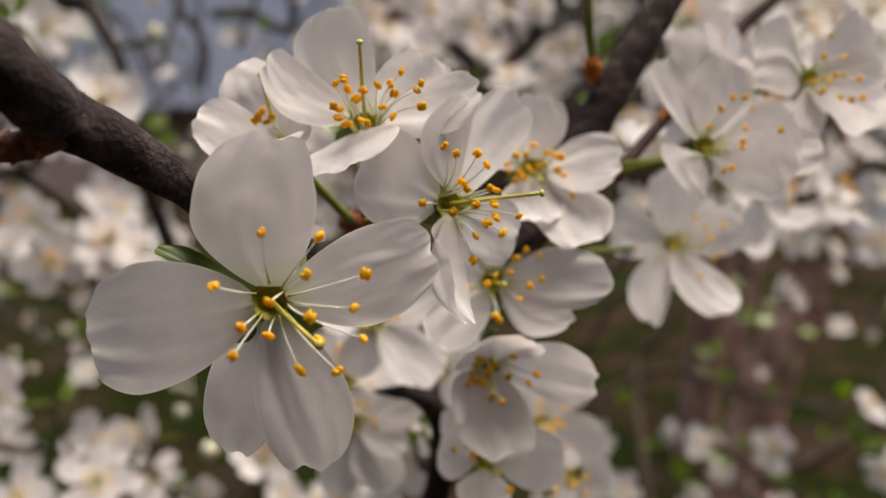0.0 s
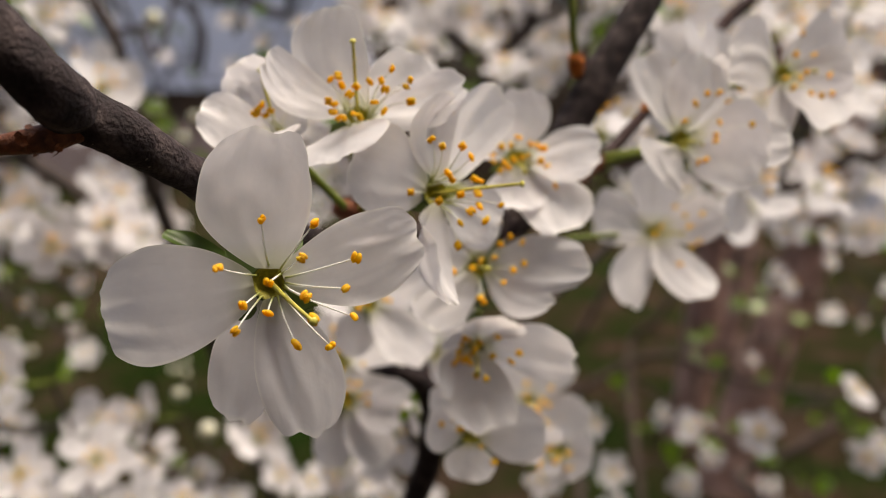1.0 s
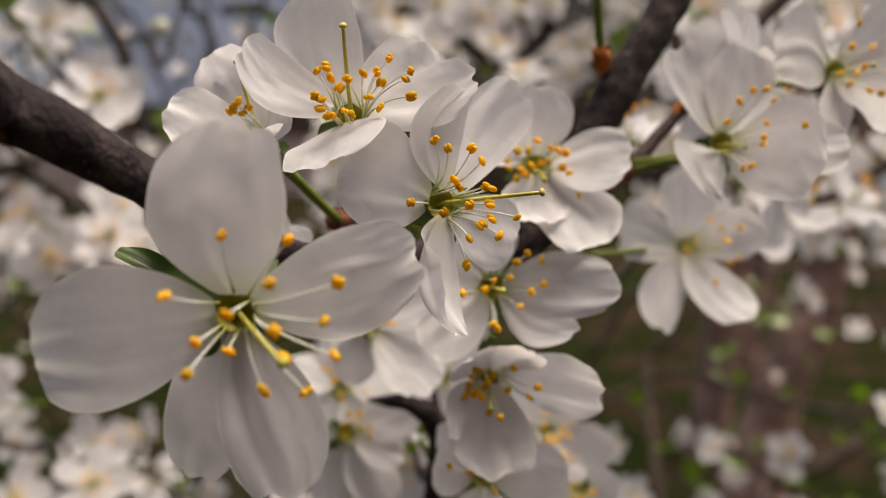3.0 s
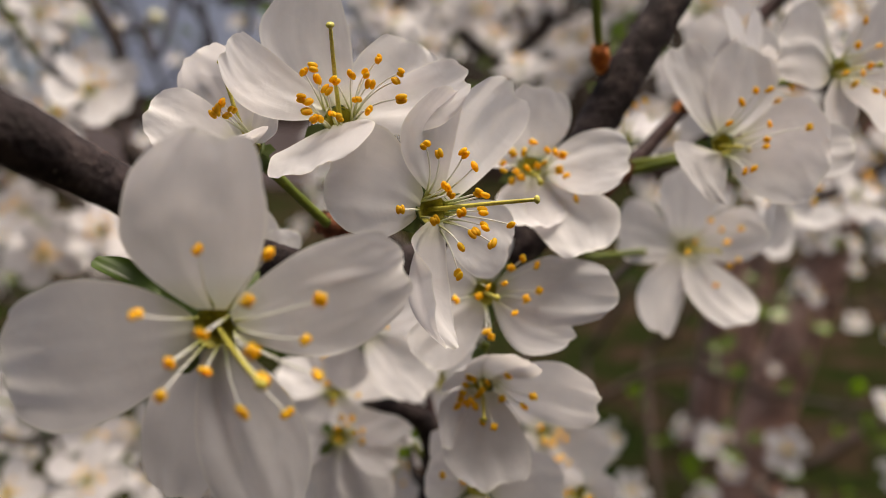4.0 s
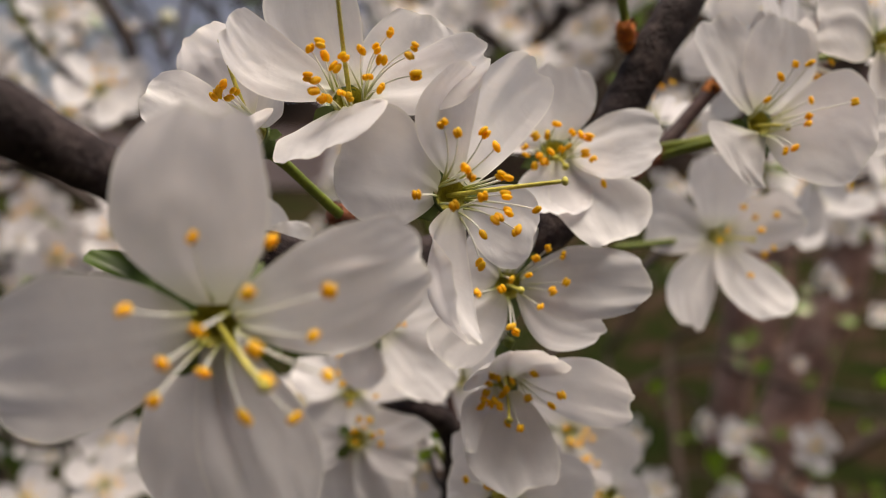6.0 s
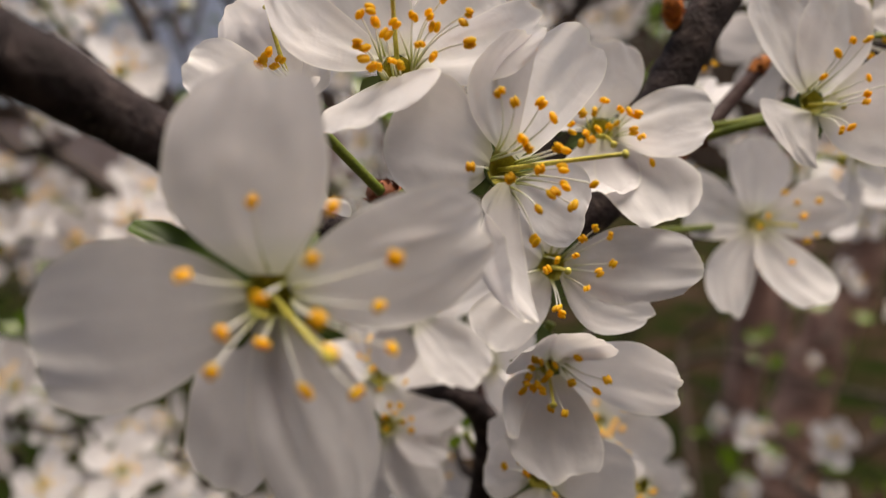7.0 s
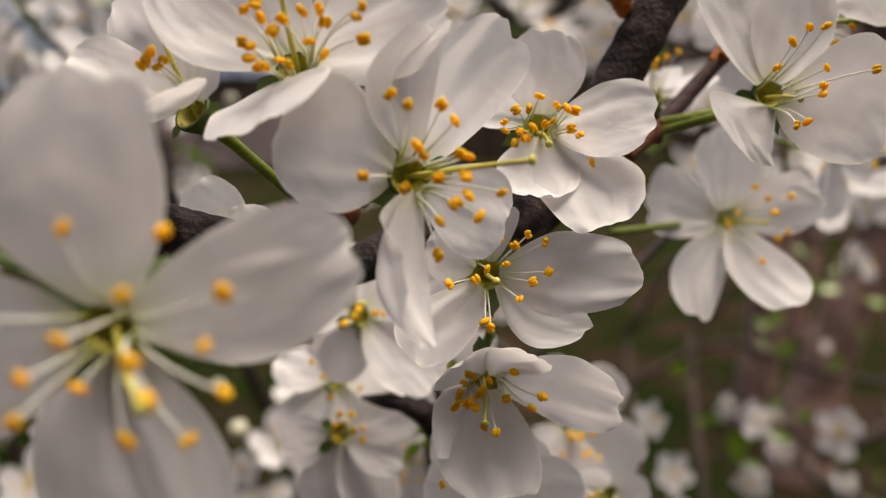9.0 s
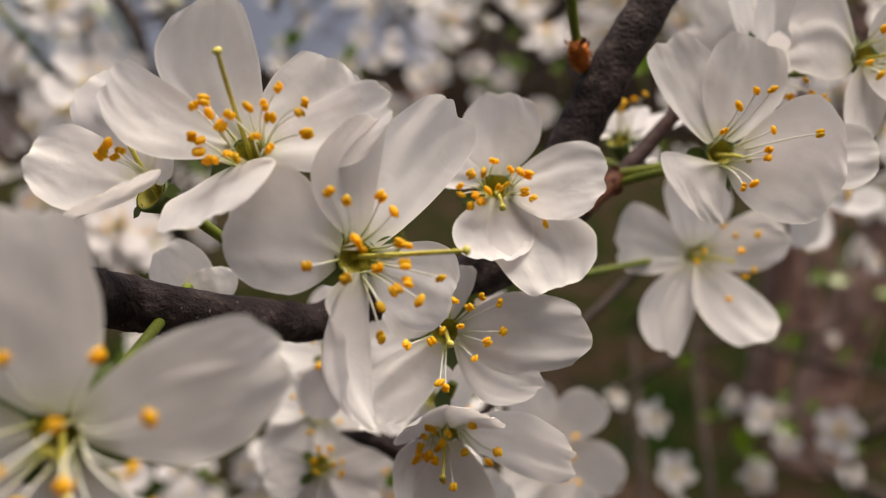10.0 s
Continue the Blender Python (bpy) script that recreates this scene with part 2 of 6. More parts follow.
def petal_mesh(tip, width, axis, bend, cup, twist, seed, nu=20, nv=16, start=1.3, material=None, point=0.0, ruffle=1.0, curl=0.0, wide=0.55, skew=0.0, shear=0.0, roll=0.0, crumple=1.0):
    """An obovate petal from near the origin to tip (millimetres). bend bows it lengthwise, cup lifts its sides, twist turns it, wide says where
    it is widest, skew and shear make it lopsided, roll folds one side over, crumple waves its outer part."""
    rnd = random.Random(seed)
    tip, axis = Vector(tip), unit(axis)
    d = unit(tip)
    base = d * start
    length = (tip - base).length
    n = axis - d * axis.dot(d)
    n = unit(n) if n.length > 0.15 else unit(d.orthogonal())
    n = Matrix.Rotation(radians(twist), 3, d) @ n
    s = d.cross(n)
    wide += rnd.uniform(-0.02, 0.02)
    notch, lobe = rnd.uniform(0.0, 0.06), rnd.uniform(-0.35, 0.35)
    off = Vector((rnd.uniform(0, 50), rnd.uniform(0, 50), rnd.uniform(0, 50)))
    crease = [(rnd.uniform(-0.7, 0.7), rnd.uniform(-0.35, 0.35), rnd.uniform(0.14, 0.3), rnd.uniform(-0.018, 0.018)) for _ in range(3)]
    verts, uv = [], []
    for i in range(nu + 1):
        k = i / nu
        q = max(0.0, 2 * k - 1)
        for j in range(nv + 1):
            v = 2 * j / nv - 1
            if q == 0.0:
                u = 2 * k * wide
                x = v * (0.23 + 0.77 * math.sin(math.pi / 2 * u / wide) ** 0.85)
            else:
                # the outer half is a rounded dome
                u = wide + (1 - wide) * q * math.sqrt(1 - v * v / 2) ** 0.8
                x = v * math.sqrt(1 - q * q / 2) * (1 - point * 1.1 * q * q)
            edge = max(abs(v), q) ** 3 * min(1.0, 2 * u)
            rag = 1 + ruffle * edge * (0.05 * noise.noise(Vector((u * 3.4, v * 1.8, 3)) + off) + 0.013 * noise.noise(Vector((u * 9, v * 6.0, 8)) + off))
            dent = 1 - notch * math.exp(-((v - lobe) / 0.25) ** 2) * q ** 4
            hump = math.sin(math.pi * min(1.0, 0.5 * u / wide if u < wide else 0.5 + 0.5 * (u - wide) / (1 - wide)))
            x *= rag * width / 2
            lift = -1.7 * u * (1 - u) * bend * length + 0.4 * cup * x * x / (width / 2)
            # slow waves, creases along the veins, and a waved rim
            lift += 0.030 * length * noise.noise(Vector((u * 1.7, v * 1.3, 0)) + off) * min(1.0, 2.0 * u)
            lift += 0.016 * crumple * width * noise.noise(Vector((u * 3.4, v * 2.8, 11)) + off) * u
            lift += 0.006 * crumple * width * noise.noise(Vector((u * 7.5, v * 7.0, 15)) + off) * u
            for at, lean, thick, deep in crease:
                lift += deep * (0.4 + 0.8 * crumple) * width * math.exp(-(((v - at - lean * (u - 0.5)) / thick) ** 2)) * math.sin(math.pi * min(u, 0.97)) ** 0.7
            lift += ruffle * (0.010 + 0.020 * crumple) * width * edge * noise.noise(Vector((u * 3.0, v * 2.2, 7)) + off)
            lift += 0.014 * width * (1 - u) * math.exp(-((v / 0.2) ** 2)) + curl * length * max(0.0, (u - 0.68) / 0.32) ** 2
            if roll and v > 0.15:
                # the side past the fold turns over towards the face
                r0 = width / 2 * 0.15 * (x / (v * width / 2))
                an = math.pi * roll * min(1.0, (v - 0.15) / 0.35) * min(1.0, 2.2 * u) * (1 - 0.5 * max(0.0, u - 0.7) / 0.3)
                x, lift = r0 + (x - r0) * math.cos(an), lift + (x - r0) * math.sin(an)
            along = u * rag * dent + 0.5 * shear * v * hump
            p = base + d * (along * length) + s * (x + skew * width * hump)
            verts.append((p + n * lift) * MM)
            uv.append((u, v * 0.5 + 0.5))
    w = nv + 1
    faces = [(i * w + j, i * w + j + 1, (i + 1) * w + j + 1, (i + 1) * w + j) for i in range(nu) for j in range(nv)]
    return mesh_of("petal", verts, faces, material or PETAL, uv)


def spline(points, steps):
    """A smooth line through points of any dimension."""
    pts = [np.array(p, float) for p in points]
    pts = [2 * pts[0] - pts[1], *pts, 2 * pts[-1] - pts[-2]]
    line = []
    for a, b, c, d in zip(pts, pts[1:], pts[2:], pts[3:]):
        for k in range(steps):
            t = k / steps
            line.append(0.5 * (2 * b + (c - a) * t + (2 * a - 5 * b + 4 * c - d) * t * t + (3 * b - a - 3 * c + d) * t ** 3))
    return line + [pts[-2]]


def tube_data(line, sides=8, rough=0.0, seed=0, freq=1.0):
    """A closed tube along rows of x, y, z, radius."""
    verts, faces, up = [], [], None
    off = Vector((seed * 3.7, seed * 1.3, seed * 7.1))
    for i, p in enumerate(line):
        c = Vector(p[:3])
        a, b = Vector(line[max(i - 1, 0)][:3]), Vector(line[min(i + 1, len(line) - 1)][:3])
        t = unit(b - a)
        up = unit(t.orthogonal()) if up is None else unit(up - t * up.dot(t))
        side = t.cross(up)
        for k in range(sides):
            an = 2 * math.pi * k / sides
            out = up * math.cos(an) + side * math.sin(an)
            r = p[3]
            if rough:
                q = (c + out * p[3]) * freq + off
                r *= 1 + rough * (noise.noise(q) + 0.5 * noise.noise(q * 2.7))
            verts.append(c + out * r)
    n = len(line)
    for i in range(n - 1):
        for k in range(sides):
            k2 = (k + 1) % sides
            faces.append((i * sides + k, i * sides + k2, (i + 1) * sides + k2, (i + 1) * sides + k))
    faces.append(tuple(reversed(range(sides))))
    faces.append(tuple((n - 1) * sides + k for k in range(sides)))
    return verts, faces


def tube(name, line, material, sides=8, rough=0.0, seed=0, freq=1.0):
    return mesh_of(name, *tube_data(line, sides, rough, seed, freq), material)


def ball(cx, cy, cz, rx, ry, rz, n=8, m=6):
    verts = [(cx, cy, cz - rz)]
    for i in range(1, m):
        a = math.pi * i / m - math.pi / 2
        verts += [(cx + rx * math.cos(a) * math.cos(2 * math.pi * k / n), cy + ry * math.cos(a) * math.sin(2 * math.pi * k / n), cz + rz * math.sin(a)) for k in range(n)]
    verts.append((cx, cy, cz + rz))
    faces = [(0, 1 + (k + 1) % n, 1 + k) for k in range(n)]
    for i in range(m - 2):
        faces += [(1 + i * n + k, 1 + i * n + (k + 1) % n, 1 + (i + 1) * n + (k + 1) % n, 1 + (i + 1) * n + k) for k in range(n)]
    top = len(verts) - 1
    faces += [(top, 1 + (m - 2) * n + k, 1 + (m - 2) * n + (k + 1) % n) for k in range(n)]
    return verts, faces


def joined(*pieces):
    verts, faces = [], []
    for v, f in pieces:
        o = len(verts)
        verts += list(v)
        faces += [tuple(i + o for i in q) for q in f]
    return verts, faces


# two pollen lobes side by side with a groove between them
ANTHER_MESH = mesh_of("anther", *joined(ball(-0.00019, 0, 0, 0.00024, 0.00025, 0.00046), ball(0.00019, 0, 0.00003, 0.00024, 0.00026, 0.00044), ball(0, 0.00012, 0, 0.0002, 0.00016, 0.0003)), ANTHER)


def turned(direction, spin=0.0):
    return unit(direction).to_track_quat("Z", "Y").to_matrix().to_4x4() @ Matrix.Rotation(spin, 4, "Z")


def cup_mesh(name, axis, material, rim=1.7, deep=2.7):
    """The green cup under the petals, hollow towards its axis."""
    prof = [(0.25, -deep), (0.8, -deep * 0.95), (1.2, -deep * 0.6), (rim * 0.98, -0.5), (rim, -0.1), (rim * 0.88, -0.12), (rim * 0.72, -0.6), (rim * 0.5, -1.2), (0.05, -1.4)]
    k, rot = 14, turned(axis).to_3x3()
    verts = [rot @ Vector((r * math.cos(2 * math.pi * j / k), r * math.sin(2 * math.pi * j / k), z)) * MM for r, z in prof for j in range(k)]
    faces = [(i * k + j, i * k + (j + 1) % k, (i + 1) * k + (j + 1) % k, (i + 1) * k + j) for i in range(len(prof) - 1) for j in range(k)]
    faces.append(tuple(reversed(range(k))))
    return mesh_of(name, verts, faces, material)


def lining_mesh(axis, rim=1.5):
    """The moist yellow-green inside of the cup, a shallow bowl with a raised ring."""
    prof = [(rim, -0.08), (rim * 0.85, -0.16), (rim * 0.7, -0.5), (rim * 0.5, -0.95), (rim * 0.28, -1.15), (0.05, -1.05)]
    k, rot = 14, turned(axis).to_3x3()
    verts = [rot @ Vector((q * math.cos(2 * math.pi * j / k), q * math.sin(2 * math.pi * j / k), z)) * MM for q, z in prof for j in range(k)]
    faces = [(i * k + j, i * k + (j + 1) % k, (i + 1) * k + (j + 1) % k, (i + 1) * k + j) for i in range(len(prof) - 1) for j in range(k)]
    faces.append(tuple((len(prof) - 1) * k + j for j in range(k)))
    return mesh_of("nectary", verts, faces, THROAT)


def stamen(parent, axis, at, seed):
    """A bowed white filament with its anther; at is in millimetres from the blossom's middle."""
    rnd = random.Random(seed)
    a = Vector(at)
    radial = a - axis * a.dot(axis)
    p0 = axis * -0.3 + unit(radial) * 1.3
    go = a - p0
    p1 = p0 + axis * (0.30 * go.length) + go * 0.38
    line = []
    for i in range(9):
        t = i / 8
        p = p0 * (1 - t) ** 2 + p1 * (2 * t * (1 - t)) + a * t * t
        line.append((*(p * MM), (0.11 - 0.045 * t) * MM))
    fil = part("stamen", tube("stamen", line, FILAMENT, 6), parent, "thin white filament")
    d = unit(Vector((rnd.uniform(-1, 1), rnd.uniform(-1, 1), rnd.uniform(-1, 1))) + unit(a - p1) * 0.3)
    k = rnd.uniform(0.9, 1.2)
    part("anther", ANTHER_MESH, fil, "orange pollen-covered anther", Matrix.Translation(a * MM) @ turned(d, rnd.uniform(0, 6)) @ Matrix.Scale(k, 4))


BLOSSOMS = [0]
WOOD = []


def blossom(label, at, axis, petals, anthers=(), stigma=None, stalk=None, filler=0, sepal=1.0, group="blossoms of the near cluster"):
    """A plum blossom. Petals come from P(), anthers and stigma are in mm from its middle."""
    BLOSSOMS[0] += 1
    seed = 100 * BLOSSOMS[0]
    rnd = random.Random(seed)
    root = tagged(new("plum_blossom"), label, "blossom", group)
    root.location = at
    axis = unit(axis)
    for i, p in enumerate(petals):
        part("petal", petal_mesh(axis=axis, seed=seed + i, nu=34, nv=30, **p), root)
    petals = [p["tip"] for p in petals]
    # sepals stand behind the gaps between petals
    side = axis.orthogonal().normalized()
    order = sorted(petals, key=lambda p: math.atan2(Vector(p[:3]).dot(axis.cross(side)), Vector(p[:3]).dot(side)))
    for i, p in enumerate(order):
        q = order[(i + 1) % len(order)]
        mid = unit(p[:3]) + unit(q[:3])
        mid -= axis * mid.dot(axis)
        d = unit(unit(mid) - axis * rnd.uniform(0.1, 0.45)) * rnd.uniform(3.4, 4.2) * sepal
        part("sepal", petal_mesh(d, 1.7 * sepal, axis, -0.04, 0.25, rnd.uniform(-15, 15), seed + 20 + i, 10, 6, 1.2, SEPAL, 0.72), root, "narrow green sepal")
    cup = part("calyx", cup_mesh("calyx", axis, SEPAL), root, "olive green cup under the petals")
    part("nectary", lining_mesh(axis), cup, "yellow-green lining of the cup")
    for i, a in enumerate(anthers):
        stamen(root, axis, a, seed + 40 + i)
    for i in range(filler):
        an, tilt, reach = rnd.uniform(0, 2 * math.pi), radians(rnd.uniform(8, 42)), rnd.uniform(5.0, 8.0)
        side2 = Matrix.Rotation(an, 3, axis) @ side
        stamen(root, axis, (axis * math.cos(tilt) + side2 * math.sin(tilt)) * reach, seed + 40 + i)
    s = Vector(stigma) if stigma else axis * 6.5 + Vector((rnd.uniform(-1, 1), 0, rnd.uniform(-1, 1)))
    base = axis * -1.0
    line = [(*((base + (s - base) * t + axis * (math.sin(math.pi * t) * 0.5)) * MM), (0.23 - 0.07 * t) * MM) for t in [k / 10 for k in range(11)]]
    style = part("pistil", tube("pistil", line, STYLE, 7), root, "slender yellow-green style")
    rot = turned(s - base)
    v, f = ball(0, 0, 0, 0.00038, 0.00038, 0.00024, 10, 6)
    part("stigma", mesh_of("stigma", [rot @ Vector(p) + s * MM for p in v], f, STYLE), style, "flat yellow stigma")
    if stalk:
        e, b = Vector(stalk), axis * -2.3
        pts = [(*(b * MM), 0.62 * MM), (*((b - axis * 2.0 + (e - b) * 0.10) * MM), 0.52 * MM), (*((b - axis * 0.8 + (e - b) * 0.5) * MM), 0.5 * MM), (*(e * MM), 0.55 * MM)]
        part("flower_stalk", tube("flower_stalk", spline(pts, 7), STALK, 9, 0.05, seed, 700), root, "green flower stalk")
    return root


def branch(label, rows, material=None, name="branch", sides=14, rough=0.10, freq=260.0, steps=8, seed=1, scales=(), group="", flecks=0):
    """A limb along rows of x, y, z (metres) and radius (mm); scales: rows at which rusty bud scales sit."""
    origin = Vector(rows[0][:3])
    line = spline([(x - origin.x, y - origin.y, z - origin.z, r * MM) for x, y, z, r in rows], steps)
    ob = tagged(new(name, tube(name, line, material or BARK, sides, rough, seed, freq)), label, "branch", group)
    ob.location = origin
    if group == "twigs behind the blossoms":
        WOOD.extend(origin + Vector(p[:3]) for p in line[::3])
    rnd = random.Random(seed)
    for k in range(flecks):
        # pale corky pores on the bark
        i = rnd.randrange(len(line) // 4, len(line) - 1)
        c, r = Vector(line[i][:3]), line[i][3]
        t = unit(Vector(line[i + 1][:3]) - c)
        out = Matrix.Rotation(rnd.uniform(0, 6.283), 3, t) @ t.orthogonal().normalized()
        across = out.cross(t)
        a, b = rnd.uniform(0.12, 0.3) * MM, rnd.uniform(0.06, 0.12) * MM
        bump = [(across * (a * x) + t * (b * y) + out * (r * h)) for x, y, h in ((-1, 0, 0.93), (-0.5, -1, 0.95), (0.5, -1, 0.95), (1, 0, 0.93), (0.5, 1, 0.95), (-0.5, 1, 0.95), (0, 0, 1.045))]
        part("lenticel", mesh_of("lenticel", bump, [(0, 1, 6), (1, 2, 6), (2, 3, 6), (3, 4, 6), (4, 5, 6), (5, 0, 6)], CORK), ob, "pale corky pore" if k == 0 else "", Matrix.Translation(c))
    for k in scales:
        i = min(int(k * (len(line) - 1)), len(line) - 2)
        c, t, r = Vector(line[i][:3]), unit(Vector(line[i + 1][:3]) - Vector(line[i][:3])), line[i][3]
        for j in range(9):
            an = 2 * math.pi * j / 9 + rnd.uniform(-0.3, 0.3)
            out = Matrix.Rotation(an, 3, t) @ t.orthogonal().normalized()
            reach = (out * 0.55 + t * rnd.uniform(0.2, 0.9)) * r * 1000 * rnd.uniform(0.8, 1.3)
            me = petal_mesh(reach, r * 1000 * 0.9, out, -0.1, 0.3, rnd.uniform(-20, 20), seed * 31 + j, 5, 4, 0.1, RUST, 0.4)
            part("bud_scale", me, ob, "rust-red bud scale", Matrix.Translation(c + out * r * 0.75 + t * rnd.uniform(-0.5, 0.3) * r))
    return ob


def box(x0, x1, y0, y1, z0, z1):
    v = [(x, y, z) for x in (x0, x1) for y in (y0, y1) for z in (z0, z1)]
    return v, [(0, 1, 3, 2), (4, 6, 7, 5), (0, 4, 5, 1), (2, 3, 7, 6), (0, 2, 6, 4), (1, 5, 7, 3)]


def slab(name, x0, x1, y0, y1, z0, z1, material, parent=None, label="", bevel=0.0):
    bm = bmesh.new()
    v, f = box(x0, x1, y0, y1, z0, z1)
    bv = [bm.verts.new(p) for p in v]
    for q in f:
        bm.faces.new([bv[i] for i in q])
    bmesh.ops.recalc_face_normals(bm, faces=bm.faces)
    if bevel:
        bmesh.ops.bevel(bm, geom=bm.edges[:], offset=bevel, segments=2, affect="EDGES")
    me = bpy.data.meshes.new(name)
    bm.to_mesh(me)
    bm.free()
    me.materials.append(material)
    if parent:
        return part(name, me, parent, label)
    return new(name, me)


# ---- ground and surroundings ----
N = 120
gv, gf = [], []
for i in range(N + 1):
    for j in range(N + 1):
        # finer towards the middle, out to the horizon
        a, b = 2 * i / N - 1, 2 * j / N - 1
        x, y = 400 * math.copysign(abs(a) ** 3.2, a), 4 + 400 * math.copysign(abs(b) ** 3.2, b)
        z = (0.05 * noise.noise(Vector((x * 0.6, y * 0.6, 0))) + 0.02 * noise.noise(Vector((x * 2.3, y * 2.3, 4)))) * math.exp(-(x * x + y * y) / 900)
        gv.append((x, y, z))
        if i < N and j < N:
            gf.append((i * (N + 1) + j, (i + 1) * (N + 1) + j, (i + 1) * (N + 1) + j + 1, i * (N + 1) + j + 1))
ground = tagged(new("ground", mesh_of("ground", gv, gf, SOIL)), "bare brown garden soil with patches of grass", "ground", kind="structure")

def blades(count, seed, near, far, west, east, cut, material):
    """Loose grass blades over a strip of the plot, thinned into patches."""
    rnd = random.Random(seed)
    gv, gf = [], []
    for k in range(count):
        y = rnd.uniform(near, far)
        x = rnd.uniform(west, east) * y
        if noise.noise(Vector((x * 0.9, y * 0.9, 9))) < rnd.uniform(cut - 0.35, cut + 0.25):
            continue
        h, w, an = rnd.uniform(0.03, 0.11), rnd.uniform(0.002, 0.004), rnd.uniform(0, 6.3)
        lx, ly = rnd.uniform(-0.05, 0.05), rnd.uniform(-0.05, 0.05)
        z = -0.02
        cx, cy = math.cos(an) * w, math.sin(an) * w
        o = len(gv)
        gv += [(x - cx, y - cy, z), (x + cx, y + cy, z), (x - cx * 0.7 + lx * 0.4, y - cy * 0.7 + ly * 0.4, z + h * 0.6), (x + cx * 0.7 + lx * 0.4, y + cy * 0.7 + ly * 0.4, z + h * 0.6), (x + lx, y + ly, z + h)]
        gf += [(o, o + 1, o + 3, o + 2), (o + 2, o + 3, o + 4)]
    return mesh_of("grass", gv, gf, material)


tagged(new("grass", blades(15000, 5, 1.2, 9, -0.9, 0.9, 0.0, GRASS)), "short green and dry grass blades on the soil", "grass", kind="stuff")
tagged(new("lawn", blades(16000, 6, 1.6, 5.5, -0.8, -0.12, -0.6, LAWN)), "dark green lawn grass in front of the house", "grass", kind="stuff")

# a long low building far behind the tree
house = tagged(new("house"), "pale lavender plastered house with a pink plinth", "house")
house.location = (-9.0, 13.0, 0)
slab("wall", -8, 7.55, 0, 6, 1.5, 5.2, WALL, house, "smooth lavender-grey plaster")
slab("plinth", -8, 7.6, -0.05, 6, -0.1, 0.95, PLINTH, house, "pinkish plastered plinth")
# set-back strip; the dark board colour stands in for its shade
slab("recess", -8, 7.5, 0.12, 6, 0.95, 1.5, DARKWALL, house, "set-back strip above the plinth, shade put into its dark colour")
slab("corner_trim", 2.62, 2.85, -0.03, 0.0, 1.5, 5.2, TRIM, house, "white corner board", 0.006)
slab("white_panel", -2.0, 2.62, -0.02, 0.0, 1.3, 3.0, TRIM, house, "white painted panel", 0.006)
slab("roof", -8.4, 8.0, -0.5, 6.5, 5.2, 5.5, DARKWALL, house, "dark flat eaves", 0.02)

# a dark barn further along
shed = tagged(new("barn"), "tall dark barn wall of weathered boards", "barn")
shed.location = (-1.2, 14.0, 0)
slab("rail", 0, 18, 0.04, 0.09, 0.5, 0.6, DARKWALL, shed)
slab("rail", 0, 18, 0.04, 0.09, 1.7, 1.8, DARKWALL, shed)
rnd = random.Random(8)
board = None
for k in range(90):
    m = Matrix.Translation((k * 0.2, 0, rnd.uniform(-0.05, 0.0)))
    if board is None:
        board = slab("board", 0.004, 0.194, 0, 0.03, -0.02, 6.3, DARKWALL, shed, "", 0.004)
        board.matrix_local = m
    else:
        part("board", board.data, shed, "", m)

# an unseen wall added behind the camera to keep the nearest blossoms in shade
tagged(new("shade_wall", mesh_of("shade_wall", *box(-14, 14, -1.3, -1.0, -0.1, 4.6), STUCCO, smooth=False)), "plain brown stuccoed wall closing the plot, added out of view for shade", "wall", kind="structure")

# black iron fence
iron = tagged(new("iron_fence"), "black iron fence with thin upright bars", "fence")
iron.location = (3.2, 9.0, 0)
slab("rail", 0, 9, -0.02, 0.02, 0.35, 0.39, IRON, iron)
slab("rail", 0, 9, -0.02, 0.02, 1.55, 1.59, IRON, iron)
bar = None
for k in range(75):
    m = Matrix.Translation((0.06 + k * 0.12, 0, 0))
    if bar is None:
        bar = slab("bar", -0.009, 0.009, -0.009, 0.009, -0.05, 1.7, IRON, iron)
        bar.matrix_local = m
    else:
        part("bar", bar.data, iron, "", m)
box_grey = tagged(new("utility_box"), "lavender-grey painted metal box on the ground", "box")
box_grey.location = (5.0, 8.2, 0)
slab("body", -0.5, 0.5, -0.3, 0.3, -0.02, 0.95, WALL, box_grey, "", 0.02)
slab("lid", -0.53, 0.53, -0.33, 0.33, 0.95, 1.0, DARKWALL, box_grey, "", 0.01)
sign = tagged(new("marker_post"), "small post with a red cap over a blue band", "post")
sign.location = (1.06, 11.5, 0)
slab("post", -0.03, 0.03, -0.03, 0.03, -0.05, 1.72, IRON, sign)
slab("blue_band", -0.11, 0.11, -0.05, 0.05, 1.72, 1.82, BLUE, sign, "blue painted band", 0.01)
slab("red_cap", -0.10, 0.10, -0.05, 0.05, 1.82, 1.92, RED, sign, "red painted cap", 0.02)


